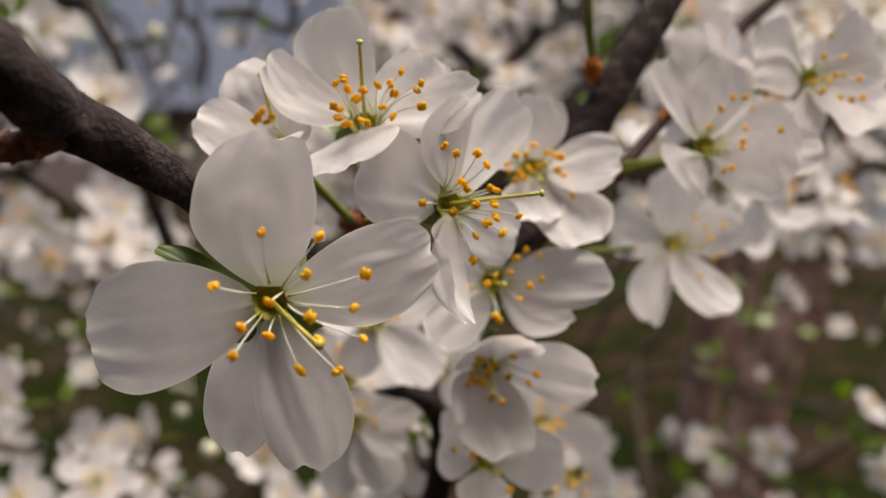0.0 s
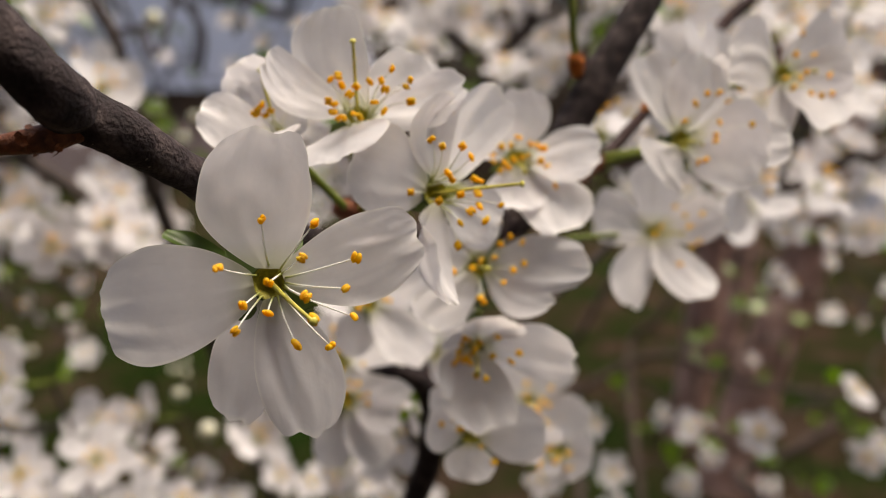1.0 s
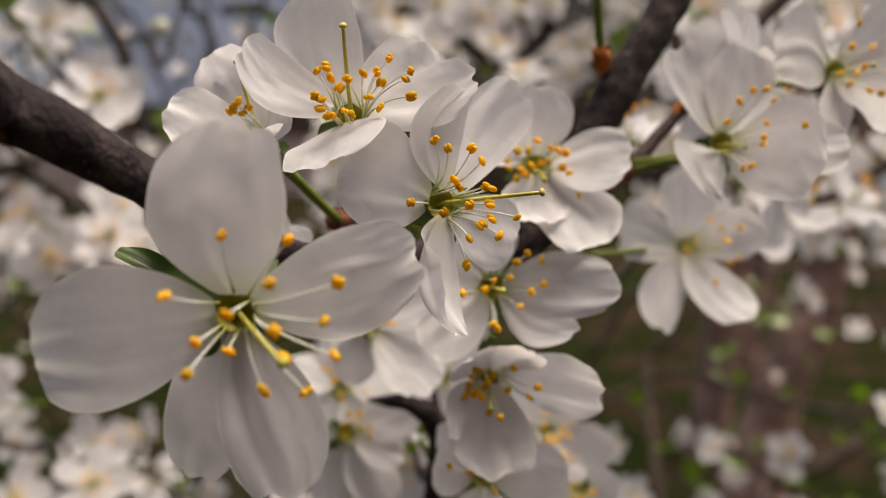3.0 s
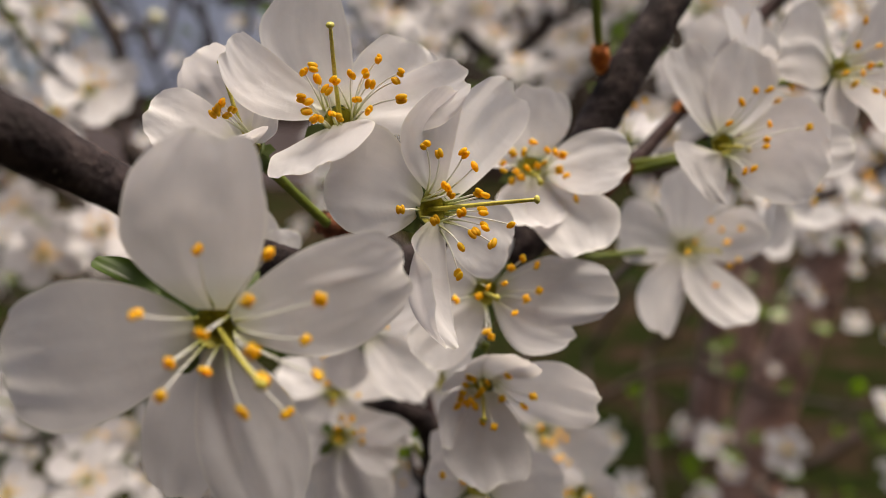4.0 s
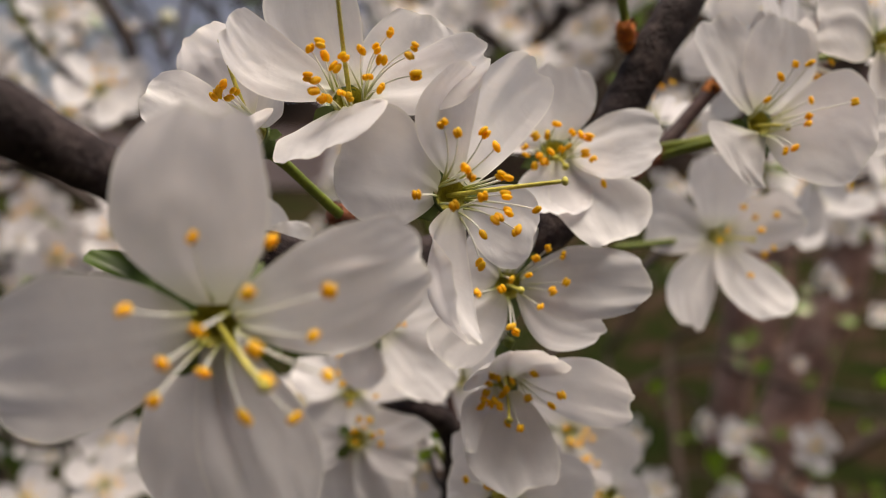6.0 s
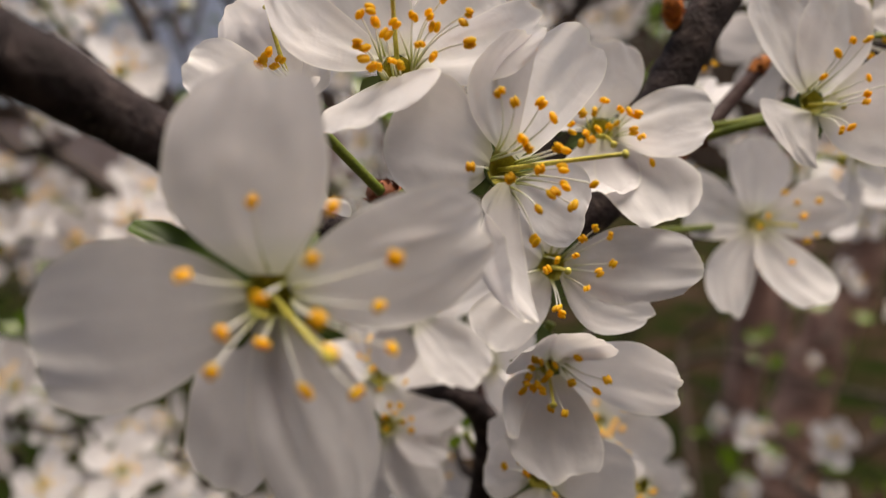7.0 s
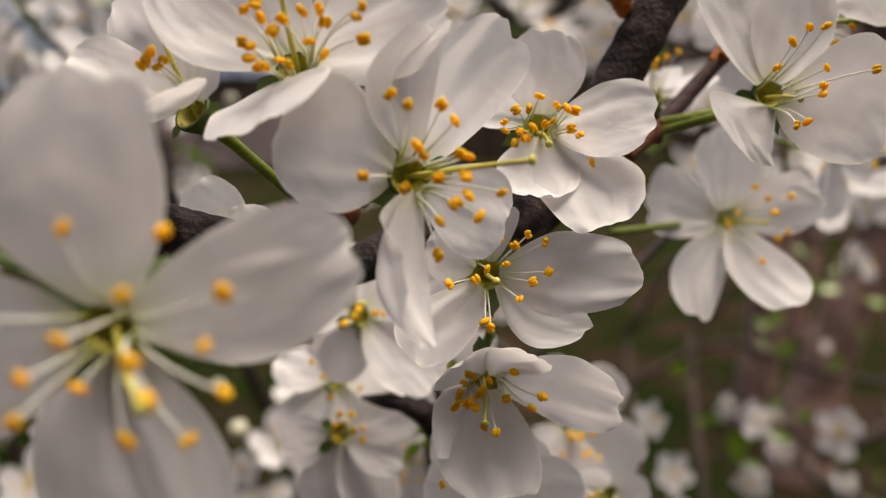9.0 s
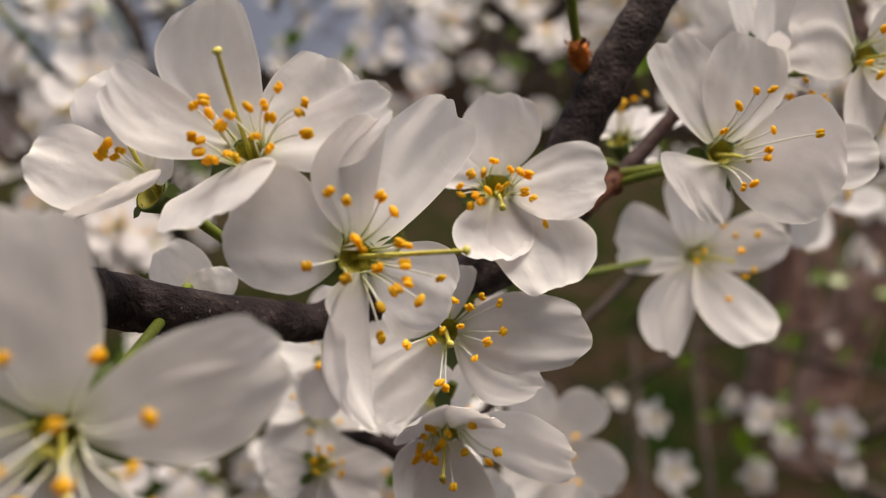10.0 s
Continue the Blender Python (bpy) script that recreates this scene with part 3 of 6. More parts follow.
def crown_mesh(lines, count, spread, seed):
    """Small five-petalled blossoms scattered round the limbs, as one loose mesh."""
    rnd = random.Random(seed)
    verts, faces = [], []
    for k in range(count):
        line = rnd.choice(lines)
        p = Vector(line[rnd.randrange(len(line) // 3, len(line))][:3])
        p += Vector((rnd.gauss(0, spread), rnd.gauss(0, spread), rnd.gauss(0, spread)))
        turn = turned((rnd.uniform(-1, 1), rnd.uniform(-1, 1), rnd.uniform(-0.2, 1)), rnd.uniform(0, 6.28)).to_3x3()
        for i in range(5):
            a, o = 1.2566 * i, len(verts)
            for r, da, h in ((0.0015, 0, 0), (0.009, -0.52, 0.002), (0.0135, 0, 0.0035), (0.009, 0.52, 0.002)):
                verts.append(p + turn @ Vector((r * math.cos(a + da), r * math.sin(a + da), h)))
            faces.append((o, o + 1, o + 2, o + 3))
    return mesh_of("crown", verts, faces, PETAL)


def trunk(label, rows, seed, reach=1.0, count=420):
    t = tagged(new("tree"), label, "tree")
    t.location = rows[0][:3]
    o = Vector(rows[0][:3])
    rnd = random.Random(seed)
    x, y, z, r = rows[-1]
    rows = list(rows) + [(x + rnd.uniform(-0.15, 0.15), y + 0.1, z + 0.55 * reach, r * 0.5), (x + rnd.uniform(-0.3, 0.3), y + 0.25, z + 1.2 * reach, r * 0.12)]
    part("trunk", tube("trunk", spline([(a - o.x, b - o.y, c - o.z, d) for a, b, c, d in rows], 14), TRUNK, 28, 0.10, seed, 9.0), t, "fissured grey-brown bark")
    lines = []
    for k in range(5):
        up = z - 0.35 + 0.16 * k
        way = Vector((math.cos(2.4 * k + seed), abs(math.sin(2.4 * k + seed)), 0)) * reach
        foot = Vector((x, y + 0.02 * k, up)) - o
        ends = [foot, foot + way * 0.3 + Vector((0, 0, 0.25 * reach)), foot + way * 0.7 + Vector((0, 0, 0.6 * reach)), foot + way * rnd.uniform(0.9, 1.2) + Vector((0, 0, 1.0 * reach))]
        line = spline([(*p, r * q) for p, q in zip(ends, (0.5, 0.36, 0.22, 0.06))], 8)
        lines.append(line)
        part("limb", tube("limb", line, TRUNK, 12, 0.1, seed + k, 9.0), t, "rough side limb")
    tagged(part("crown", crown_mesh(lines, count, 0.09 * reach, seed + 50), t, "loose crown of small white blossoms"), kind="stuff")
    return t


trunk('upright fruit tree trunk with grey-brown bark', [(1.026, 3.041, -0.1, 0.109), (1.025, 3.041, -0.124, 0.081), (1.062, 3.041, 0.216, 0.076), (1.086, 3.041, 0.556, 0.074), (1.178, 3.041, 2.6, 0.059)], 2)
trunk('leaning fruit tree trunk with rough brown bark', [(1.048, 2.605, -0.1, 0.123), (1.114, 2.605, 0.319, 0.091), (1.187, 2.605, 0.606, 0.085), (1.28, 2.605, 0.954, 0.079), (1.495, 2.605, 2.6, 0.063)], 3)
trunk('slim dark trunk standing behind another', [(1.537, 4.041, -0.1, 0.105), (1.523, 4.041, -0.313, 0.078), (1.571, 4.041, 0.164, 0.078), (1.62, 4.041, 0.546, 0.074), (1.736, 4.041, 2.6, 0.059)], 4)

# ---- the near plum tree: trunk and main limbs ----
plum = trunk("old plum tree with dark bark standing beside the path", [(-0.85,0.42,-0.1,0.11),(-0.84,0.42,0.3,0.09),(-0.8,0.41,0.8,0.078),(-0.78,0.40,1.2,0.07),(-0.8,0.42,1.5,0.055),(-0.86,0.47,1.95,0.04)], 6, 0.5, 500)
branch("upper limb of the plum tree", [(-0.76,0.41,1.32,42),(-0.55,0.44,1.56,30),(-0.2,0.48,1.66,24),(0.25,0.5,1.68,18),(0.7,0.52,1.7,12)], group="limbs", name="limb")
branch("lower limb of the plum tree", [(-0.79,0.41,0.85,42),(-0.5,0.44,0.98,30),(-0.15,0.47,1.02,24),(0.3,0.5,1.04,18),(0.8,0.52,1.08,12)], group="limbs", name="limb")

# ---- branches of the near tree ----
branch('thick dark bark-covered plum branch with rough pale-flecked patches', [(-0.76, 0.4, 1.3, 16.0), (-0.45, 0.28, 1.41, 8.5), (-0.2, 0.13, 1.452, 5.2), (-0.11, 0.07, 1.441, 3.6), (-0.06, 0.051, 1.4245, 2.7), (-0.043, 0.0505, 1.4173, 2.45), (-0.0292, 0.0535, 1.4025, 2.35), (-0.0286, 0.058, 1.4, 2.4), (-0.0252, 0.0595, 1.3978, 2.1), (-0.0225, 0.0635, 1.3949, 1.85), (-0.0206, 0.0675, 1.3925, 1.95), (-0.0216, 0.0813, 1.3868, 2.35), (-0.0172, 0.0833, 1.385, 2.27), (-0.0135, 0.0868, 1.3832, 2.18), (-0.0098, 0.0918, 1.3812, 2.06), (-0.0069, 0.0958, 1.3799, 1.99), (-0.001, 0.0983, 1.3819, 2.48), (0.005, 0.0991, 1.3826, 2.49), (0.0116, 0.1016, 1.3844, 2.54), (0.0158, 0.1048, 1.3897, 2.53), (0.0203, 0.1074, 1.3978, 2.55), (0.0244, 0.1089, 1.405, 2.48), (0.0295, 0.1116, 1.4129, 2.37), (0.0349, 0.1144, 1.4216, 2.24), (0.0432, 0.1181, 1.4348, 2.19)], sides=32, rough=0.09, freq=420.0, steps=16, flecks=150, seed=1)
branch('short brown spur twig with a rust-red tip', [(0.0152, 0.1046, 1.3835, 1.3), (0.0207, 0.1087, 1.3884, 1.15), (0.0256, 0.1116, 1.3922, 1.0), (0.0298, 0.1145, 1.3961, 0.95), (0.0332, 0.116, 1.3995, 0.75)], material=REDTWIG, name="spur", rough=0.14, seed=2, scales=(0.97,))
branch('orange-red bud at the tip of the spur', [(0.0322, 0.1157, 1.3990, 0.8), (0.0331, 0.1160, 1.3997, 1.0), (0.0340, 0.1163, 1.4005, 0.85), (0.0346, 0.1165, 1.4010, 0.4)], material=BUD, name="bud", rough=0.12, seed=14, scales=(0.3,))
branch('short dark spur with ragged red bud scales', [(-0.0076, 0.0971, 1.3847, 1.65), (-0.0093, 0.0953, 1.3858, 1.54), (-0.0109, 0.0929, 1.3869, 1.31), (-0.0119, 0.092, 1.3877, 1.11)], material=RUST, name="spur", rough=0.14, seed=3, scales=(0.55, 0.85))
branch('orange-brown bud spur on the branch', [(0.0209, 0.1093, 1.4046, 0.78), (0.0203, 0.1073, 1.4052, 1.05), (0.02, 0.1065, 1.4063, 1.14), (0.0199, 0.1062, 1.4073, 0.76)], material=BUD, name="spur", rough=0.16, seed=4, scales=(0.45, 0.75))
branch('green flower stalk above the bud spur', [(0.0199, 0.1061, 1.407, 0.48), (0.0194, 0.1057, 1.4103, 0.58), (0.0191, 0.1056, 1.4148, 0.57), (0.0186, 0.1068, 1.4214, 0.54)], material=STALK, name="flower_stalk", sides=10, rough=0.04, seed=5)
branch('curved dark twig under the cluster', [(-0.0112, 0.1189, 1.3557, 0.27), (-0.0077, 0.1141, 1.3574, 0.94), (-0.0042, 0.1122, 1.3578, 1.43), (-0.001, 0.1145, 1.354, 1.9), (0.0003, 0.1193, 1.3466, 2.36), (-0.0008, 0.1236, 1.337, 2.38), (-0.0038, 0.1286, 1.3257, 2.4)], material=BARK, name="twig", seed=6)
branch('thin upright red-brown twig', [(0.0001, 0.1238, 1.349, 0.84), (-0.0012, 0.1237, 1.354, 0.65), (-0.0018, 0.1236, 1.3588, 0.55)], material=REDTWIG, name="twig", seed=7)
branch('rusty brown side spur with ragged bud scales', [(-0.0277, 0.0577, 1.3985, 1.1), (-0.0294, 0.057, 1.3979, 1.1), (-0.0314, 0.0565, 1.3975, 1), (-0.0338, 0.0564, 1.3971, 0.9), (-0.0379, 0.0563, 1.3964, 0.75)], material=RUST, name="spur", rough=0.2, seed=8, scales=(0.3, 0.5))
branch('slender green flower stalk beside another', [(0.0246, 0.109, 1.3925, 0.66), (0.028, 0.1077, 1.3932, 0.61), (0.0317, 0.1073, 1.394, 0.57), (0.0358, 0.1079, 1.3944, 0.53)], material=STALK, name="flower_stalk", sides=10, rough=0.04, seed=9)
branch('rust-red bud cluster on a short spur', [(0.0206, 0.1043, 1.3895, 0.9), (0.0229, 0.1072, 1.3911, 1.1), (0.0247, 0.1089, 1.3921, 1.1), (0.0261, 0.1096, 1.3926, 0.7)], material=RUST, name="spur", rough=0.2, seed=10, scales=(0.4, 0.7))
branch('red-brown twig leaning beyond the blossoms', [(0.0589, 0.1646, 1.4124, 1.6), (0.0623, 0.1656, 1.4178, 1.6), (0.0679, 0.1665, 1.4227, 1.48), (0.074, 0.1673, 1.4275, 1.48)], material=REDTWIG, name="twig", seed=11)

# ---- thinner branches behind ----
branch("thin dark brown twig behind the blossoms", [(-0.1493, 0.4755, 1.665, 3.77), (-0.1659, 0.3567, 1.4649, 3.14), (-0.1586, 0.3544, 1.4521, 3.14), (-0.1516, 0.3522, 1.4392, 3.14), (-0.1445, 0.3501, 1.4276, 3.14), (-0.1398, 0.3476, 1.4134, 2.62), (-0.1351, 0.3451, 1.3992, 2.09), (-0.1306, 0.3431, 1.3876, 1.83)], material=TWIG, name="twig", sides=9, rough=0.12, steps=6, seed=40, group="twigs behind the blossoms")
branch("thin dark brown twig behind the blossoms", [(-0.1434, 0.3503, 1.4289, 1.57), (-0.1319, 0.3507, 1.4309, 1.44), (-0.1194, 0.3516, 1.4361, 1.18), (-0.1075, 0.4768, 1.665, 1.42)], material=TWIG, name="twig", sides=9, rough=0.12, steps=6, seed=41, group="twigs behind the blossoms")
branch("thin dark brown twig behind the blossoms", [(-0.1542, 0.3528, 1.443, 1.83), (-0.1712, 0.3536, 1.4474, 1.7), (-0.1921, 0.3541, 1.45, 1.57), (-0.1729, 0.4748, 1.665, 1.88)], material=TWIG, name="twig", sides=9, rough=0.12, steps=6, seed=42, group="twigs behind the blossoms")
branch("thin dark brown twig behind the blossoms", [(-0.2006, 0.474, 1.665, 2.08), (-0.2229, 0.5232, 1.4879, 1.73), (-0.2055, 0.5179, 1.4576, 1.73), (-0.1921, 0.5125, 1.4273, 1.54), (-0.1844, 0.5092, 1.4083, 1.35)], material=TWIG, name="twig", sides=9, rough=0.12, steps=6, seed=43, group="twigs behind the blossoms")
branch("thin dark brown twig behind the blossoms", [(-0.1399, 0.4758, 1.665, 3.32), (-0.1555, 0.4709, 1.4791, 2.77), (-0.1452, 0.4661, 1.4518, 2.43), (-0.1382, 0.4631, 1.4348, 2.25), (-0.14, 0.4595, 1.4143, 1.73)], material=TWIG, name="twig", sides=9, rough=0.12, steps=6, seed=44, group="twigs behind the blossoms")
branch("thin dark brown twig behind the blossoms", [(-0.2096, 0.7261, 1.487, 4.85), (-0.18, 0.7267, 1.4902, 5.39), (-0.1342, 0.7261, 1.487, 4.85), (-0.1208, 0.4764, 1.665, 5.82)], material=TWIG, name="twig", sides=9, rough=0.12, steps=6, seed=45, group="twigs behind the blossoms")
branch("thin dark brown twig behind the blossoms", [(-0.1088, 0.4767, 1.665, 2.3), (-0.1209, 0.5232, 1.4879, 1.92), (-0.1278, 0.5179, 1.4576, 1.73), (-0.1324, 0.5149, 1.4405, 1.54)], material=TWIG, name="twig", sides=9, rough=0.12, steps=6, seed=46, group="twigs behind the blossoms")
branch("thin dark brown twig behind the blossoms", [(-0.1863, 0.5085, 1.4045, 1.15), (-0.169, 0.5119, 1.4235, 1.15), (-0.1574, 0.5152, 1.4424, 1.15), (-0.1417, 0.4758, 1.665, 1.38)], material=TWIG, name="twig", sides=9, rough=0.12, steps=6, seed=47, group="twigs behind the blossoms")
branch("thin dark brown twig behind the blossoms", [(-0.0288, 0.4791, 1.665, 5.17), (-0.032, 0.418, 1.4673, 4.31), (-0.0151, 0.4151, 1.4506, 4.31), (0.0018, 0.4128, 1.4376, 4.0), (0.0203, 0.4095, 1.4188, 3.7), (0.0296, 0.4068, 1.4036, 3.39)], material=TWIG, name="twig", sides=9, rough=0.12, steps=6, seed=48, group="twigs behind the blossoms")
branch("thin dark brown twig behind the blossoms", [(0.0654, 0.482, 1.665, 5.17), (0.0727, 0.4164, 1.4582, 4.31), (0.0542, 0.4142, 1.4455, 4.31), (0.0403, 0.4116, 1.4309, 4.31), (0.0234, 0.4089, 1.4158, 4.31)], material=TWIG, name="twig", sides=9, rough=0.12, steps=6, seed=49, group="twigs behind the blossoms")
branch("thin dark brown twig behind the blossoms", [(0.0302, 0.4809, 1.665, 2.59), (0.0336, 0.418, 1.4673, 2.16), (0.0357, 0.4143, 1.4461, 1.85), (0.0394, 0.4114, 1.4294, 1.85)], material=TWIG, name="twig", sides=9, rough=0.12, steps=6, seed=50, group="twigs behind the blossoms")
branch("thin dark brown twig behind the blossoms", [(-0.3857, 0.485, 1.66, 3.56), (-0.3057, 0.3911, 1.4857, 3.05), (-0.1857, 0.3021, 1.3857, 2.54), (-0.1672, 0.3006, 1.3772, 2.54), (-0.151, 0.2993, 1.3697, 2.54), (-0.1337, 0.2971, 1.3572, 2.31)], material=TWIG, name="twig", sides=9, rough=0.12, steps=6, seed=51, group="twigs behind the blossoms")
branch("thin dark brown twig behind the blossoms", [(-0.3718, 0.485, 1.66, 2.27), (-0.2918, 0.3914, 1.4895, 1.94), (-0.1718, 0.3028, 1.3895, 1.62), (-0.1626, 0.3011, 1.38, 1.62), (-0.1534, 0.2995, 1.3709, 1.39)], material=TWIG, name="twig", sides=9, rough=0.12, steps=6, seed=52, group="twigs behind the blossoms")
branch("thin dark brown twig behind the blossoms", [(-0.0935, 0.2509, 1.3833, 3.27), (-0.0922, 0.2489, 1.3719, 2.89), (-0.0897, 0.2469, 1.3606, 2.5), (-0.0807, 0.4776, 1.03, 3.0)], material=TWIG, name="twig", sides=9, rough=0.12, steps=6, seed=53, group="twigs behind the blossoms")
branch("thin dark brown twig behind the blossoms", [(-0.5095, 0.485, 1.03, 3.23), (-0.4295, 0.4842, 1.1908, 2.77), (-0.3095, 0.4885, 1.2908, 2.31), (-0.2787, 0.4893, 1.2954, 2.69), (-0.2517, 0.4871, 1.2832, 2.69), (-0.2325, 0.4851, 1.2719, 1.92)], material=TWIG, name="twig", sides=9, rough=0.12, steps=6, seed=54, group="twigs behind the blossoms")
branch("thin dark brown twig behind the blossoms", [(-0.5714, 0.485, 1.03, 2.91), (-0.4914, 0.5312, 1.1485, 2.5), (-0.3714, 0.5825, 1.2485, 2.08), (-0.3298, 0.5805, 1.2371, 2.08), (-0.2928, 0.5773, 1.2189, 1.85)], material=TWIG, name="twig", sides=9, rough=0.12, steps=6, seed=55, group="twigs behind the blossoms")
branch("thin dark brown twig behind the blossoms", [(0.0952, 0.5677, 1.1643, 3.23), (0.1229, 0.5709, 1.1825, 3.0), (0.1529, 0.5737, 1.1985, 2.77), (0.1783, 0.5748, 1.2044, 2.77), (0.1991, 0.5737, 1.1985, 2.77), (0.2337, 0.5716, 1.1862, 2.54), (0.2845, 0.5697, 1.1757, 2.54), (0.3723, 0.5669, 1.1598, 2.54), (0.4923, 0.5234, 1.0598, 3.05), (0.5723, 0.485, 1.03, 3.56)], material=SUNTWIG, name="twig", sides=9, rough=0.12, steps=6, seed=56, group="twigs behind the blossoms")
branch("thin dark brown twig behind the blossoms", [(0.1622, 0.6834, 1.2445, 3.77), (0.146, 0.6787, 1.2179, 3.5), (0.1299, 0.6736, 1.1888, 3.23), (0.1218, 0.6689, 1.1622, 2.96), (0.1096, 0.4833, 1.03, 3.55)], material=SUNTWIG, name="twig", sides=9, rough=0.12, steps=6, seed=57, group="twigs behind the blossoms")
branch("thin dark brown twig behind the blossoms", [(0.2188, 0.681, 1.2312, 3.23), (0.1972, 0.6754, 1.1994, 3.23), (0.1746, 0.6693, 1.1649, 3.23), (0.1571, 0.4847, 1.03, 3.88)], material=SUNTWIG, name="twig", sides=9, rough=0.12, steps=6, seed=58, group="twigs behind the blossoms")
branch("thin dark brown twig behind the blossoms", [(0.1483, 0.5717, 1.1871, 1.62), (0.1875, 0.5677, 1.1643, 1.62), (0.2245, 0.5629, 1.1371, 1.62), (0.2614, 0.5573, 1.1052, 1.39), (0.2353, 0.4871, 1.03, 1.67)], material=SUNTWIG, name="twig", sides=9, rough=0.12, steps=6, seed=59, group="twigs behind the blossoms")
branch("thin dark brown twig behind the blossoms", [(0.3613, 0.485, 1.66, 2.8), (0.2813, 0.3712, 1.4915, 2.4), (0.1613, 0.2625, 1.3915, 2.0), (0.1433, 0.261, 1.3826, 2.0), (0.1273, 0.2594, 1.3738, 2.0), (0.1153, 0.2585, 1.3688, 1.8)], material=TWIG, name="twig", sides=9, rough=0.12, steps=6, seed=60, group="twigs behind the blossoms")
branch("thin dark brown twig behind the blossoms", [(0.4482, 0.485, 1.66, 3.02), (0.3682, 0.4458, 1.5309, 2.59), (0.2482, 0.4116, 1.4309, 2.16), (0.2328, 0.41, 1.4218, 1.85), (0.2236, 0.4089, 1.4158, 1.54)], material=TWIG, name="twig", sides=9, rough=0.12, steps=6, seed=61, group="twigs behind the blossoms")
branch("thin dark brown twig behind the blossoms", [(-0.2228, 0.4733, 1.03, 2.77), (-0.2476, 0.3752, 1.2241, 2.31), (-0.2168, 0.3757, 1.2271, 2.31), (-0.1891, 0.3764, 1.2314, 2.16)], material=TWIG, name="twig", sides=9, rough=0.12, steps=6, seed=62, group="twigs behind the blossoms")
branch("thin dark brown twig behind the blossoms", [(0.1854, 0.4856, 1.03, 2.22), (0.206, 0.5733, 1.1962, 1.85), (0.2337, 0.5749, 1.2053, 1.62), (0.2591, 0.5769, 1.2167, 1.39)], material=SUNTWIG, name="twig", sides=9, rough=0.12, steps=6, seed=63, group="twigs behind the blossoms")
branch("thin dark brown twig behind the blossoms", [(0.2673, 0.6857, 1.2577, 2.16), (0.3104, 0.6867, 1.2631, 2.16), (0.3535, 0.6876, 1.2684, 1.89), (0.4735, 0.5838, 1.1684, 2.27), (0.5535, 0.485, 1.03, 2.65)], material=SUNTWIG, name="twig", sides=9, rough=0.12, steps=6, seed=64, group="twigs behind the blossoms")
branch("thin dark brown twig behind the blossoms", [(0.2942, 0.682, 1.2365, 1.89), (0.3427, 0.6801, 1.2259, 1.89), (0.402, 0.6782, 1.2153, 1.62), (0.522, 0.5791, 1.1153, 1.94), (0.602, 0.485, 1.03, 2.27)], material=SUNTWIG, name="twig", sides=9, rough=0.12, steps=6, seed=65, group="twigs behind the blossoms")
branch("thin dark brown twig behind the blossoms", [(0.429, 0.4929, 1.03, 12.19), (0.4767, 1.1146, 0.8104, 10.16), (0.5598, 1.1234, 0.8605, 9.24), (0.643, 1.1322, 0.9105, 9.24), (0.7446, 1.1402, 0.956, 8.31)], material=SUNTWIG, name="twig", sides=9, rough=0.12, steps=6, seed=66, group="twigs behind the blossoms")

# ---- the near cluster of blossoms ----
blossom('large white blossom facing out with five broad petals',
        (-0.01376, 0.05983, 1.38516), (0.1, -0.98, 0.15),
        petals=[
            P(0.5, -0.6, 13.5, 9.7, 0.05, 0.12, 0, wide=0.52, skew=-0.13, shear=0.08, crumple=1.7),
            P(-14.0, -1.7, -2.4, 10.2, 0.05, 0.12, -4, wide=0.64, skew=-0.02, shear=-0.12, crumple=1.7),
            P(-3.8, 0.6, -13.2, 6.8, 0.06, 0.15, 12, wide=0.56, skew=0.04),
            P(3.7, -1.8, -13.5, 7.4, 0.05, 0.15, 0, wide=0.55, skew=-0.06, shear=-0.05, crumple=1.8),
            P(13.3, 1.8, 4.1, 7.8, 0.06, 0.12, 6, wide=0.56, skew=0.06, shear=-0.15, curl=-0.08, crumple=3.4)],
        anthers=[(-2.3, -7.1, 2.9), (0.5, -4.0, 6.2), (4.4, -2.1, 5.6), (4.0, -6.0, 3.5), (8.1, -4.5, 3.2), (7.3, -5.4, 0.9), (7.9, -4.8, -1.6), (1.6, -7.3, 1.8), (-0.5, -7.1, -0.1), (-1.2, -7.0, -2.2), (1.0, -5.3, -1.2), (4.3, -6.5, 0.5), (4.8, -6.3, -1.4), (3.3, -5.7, -3.7), (5.9, -4.8, -4.1)],
        stigma=(5.0, -7.3, -1.3), stalk=(-5.4, 32.9, -0.4), filler=0, sepal=1.4)
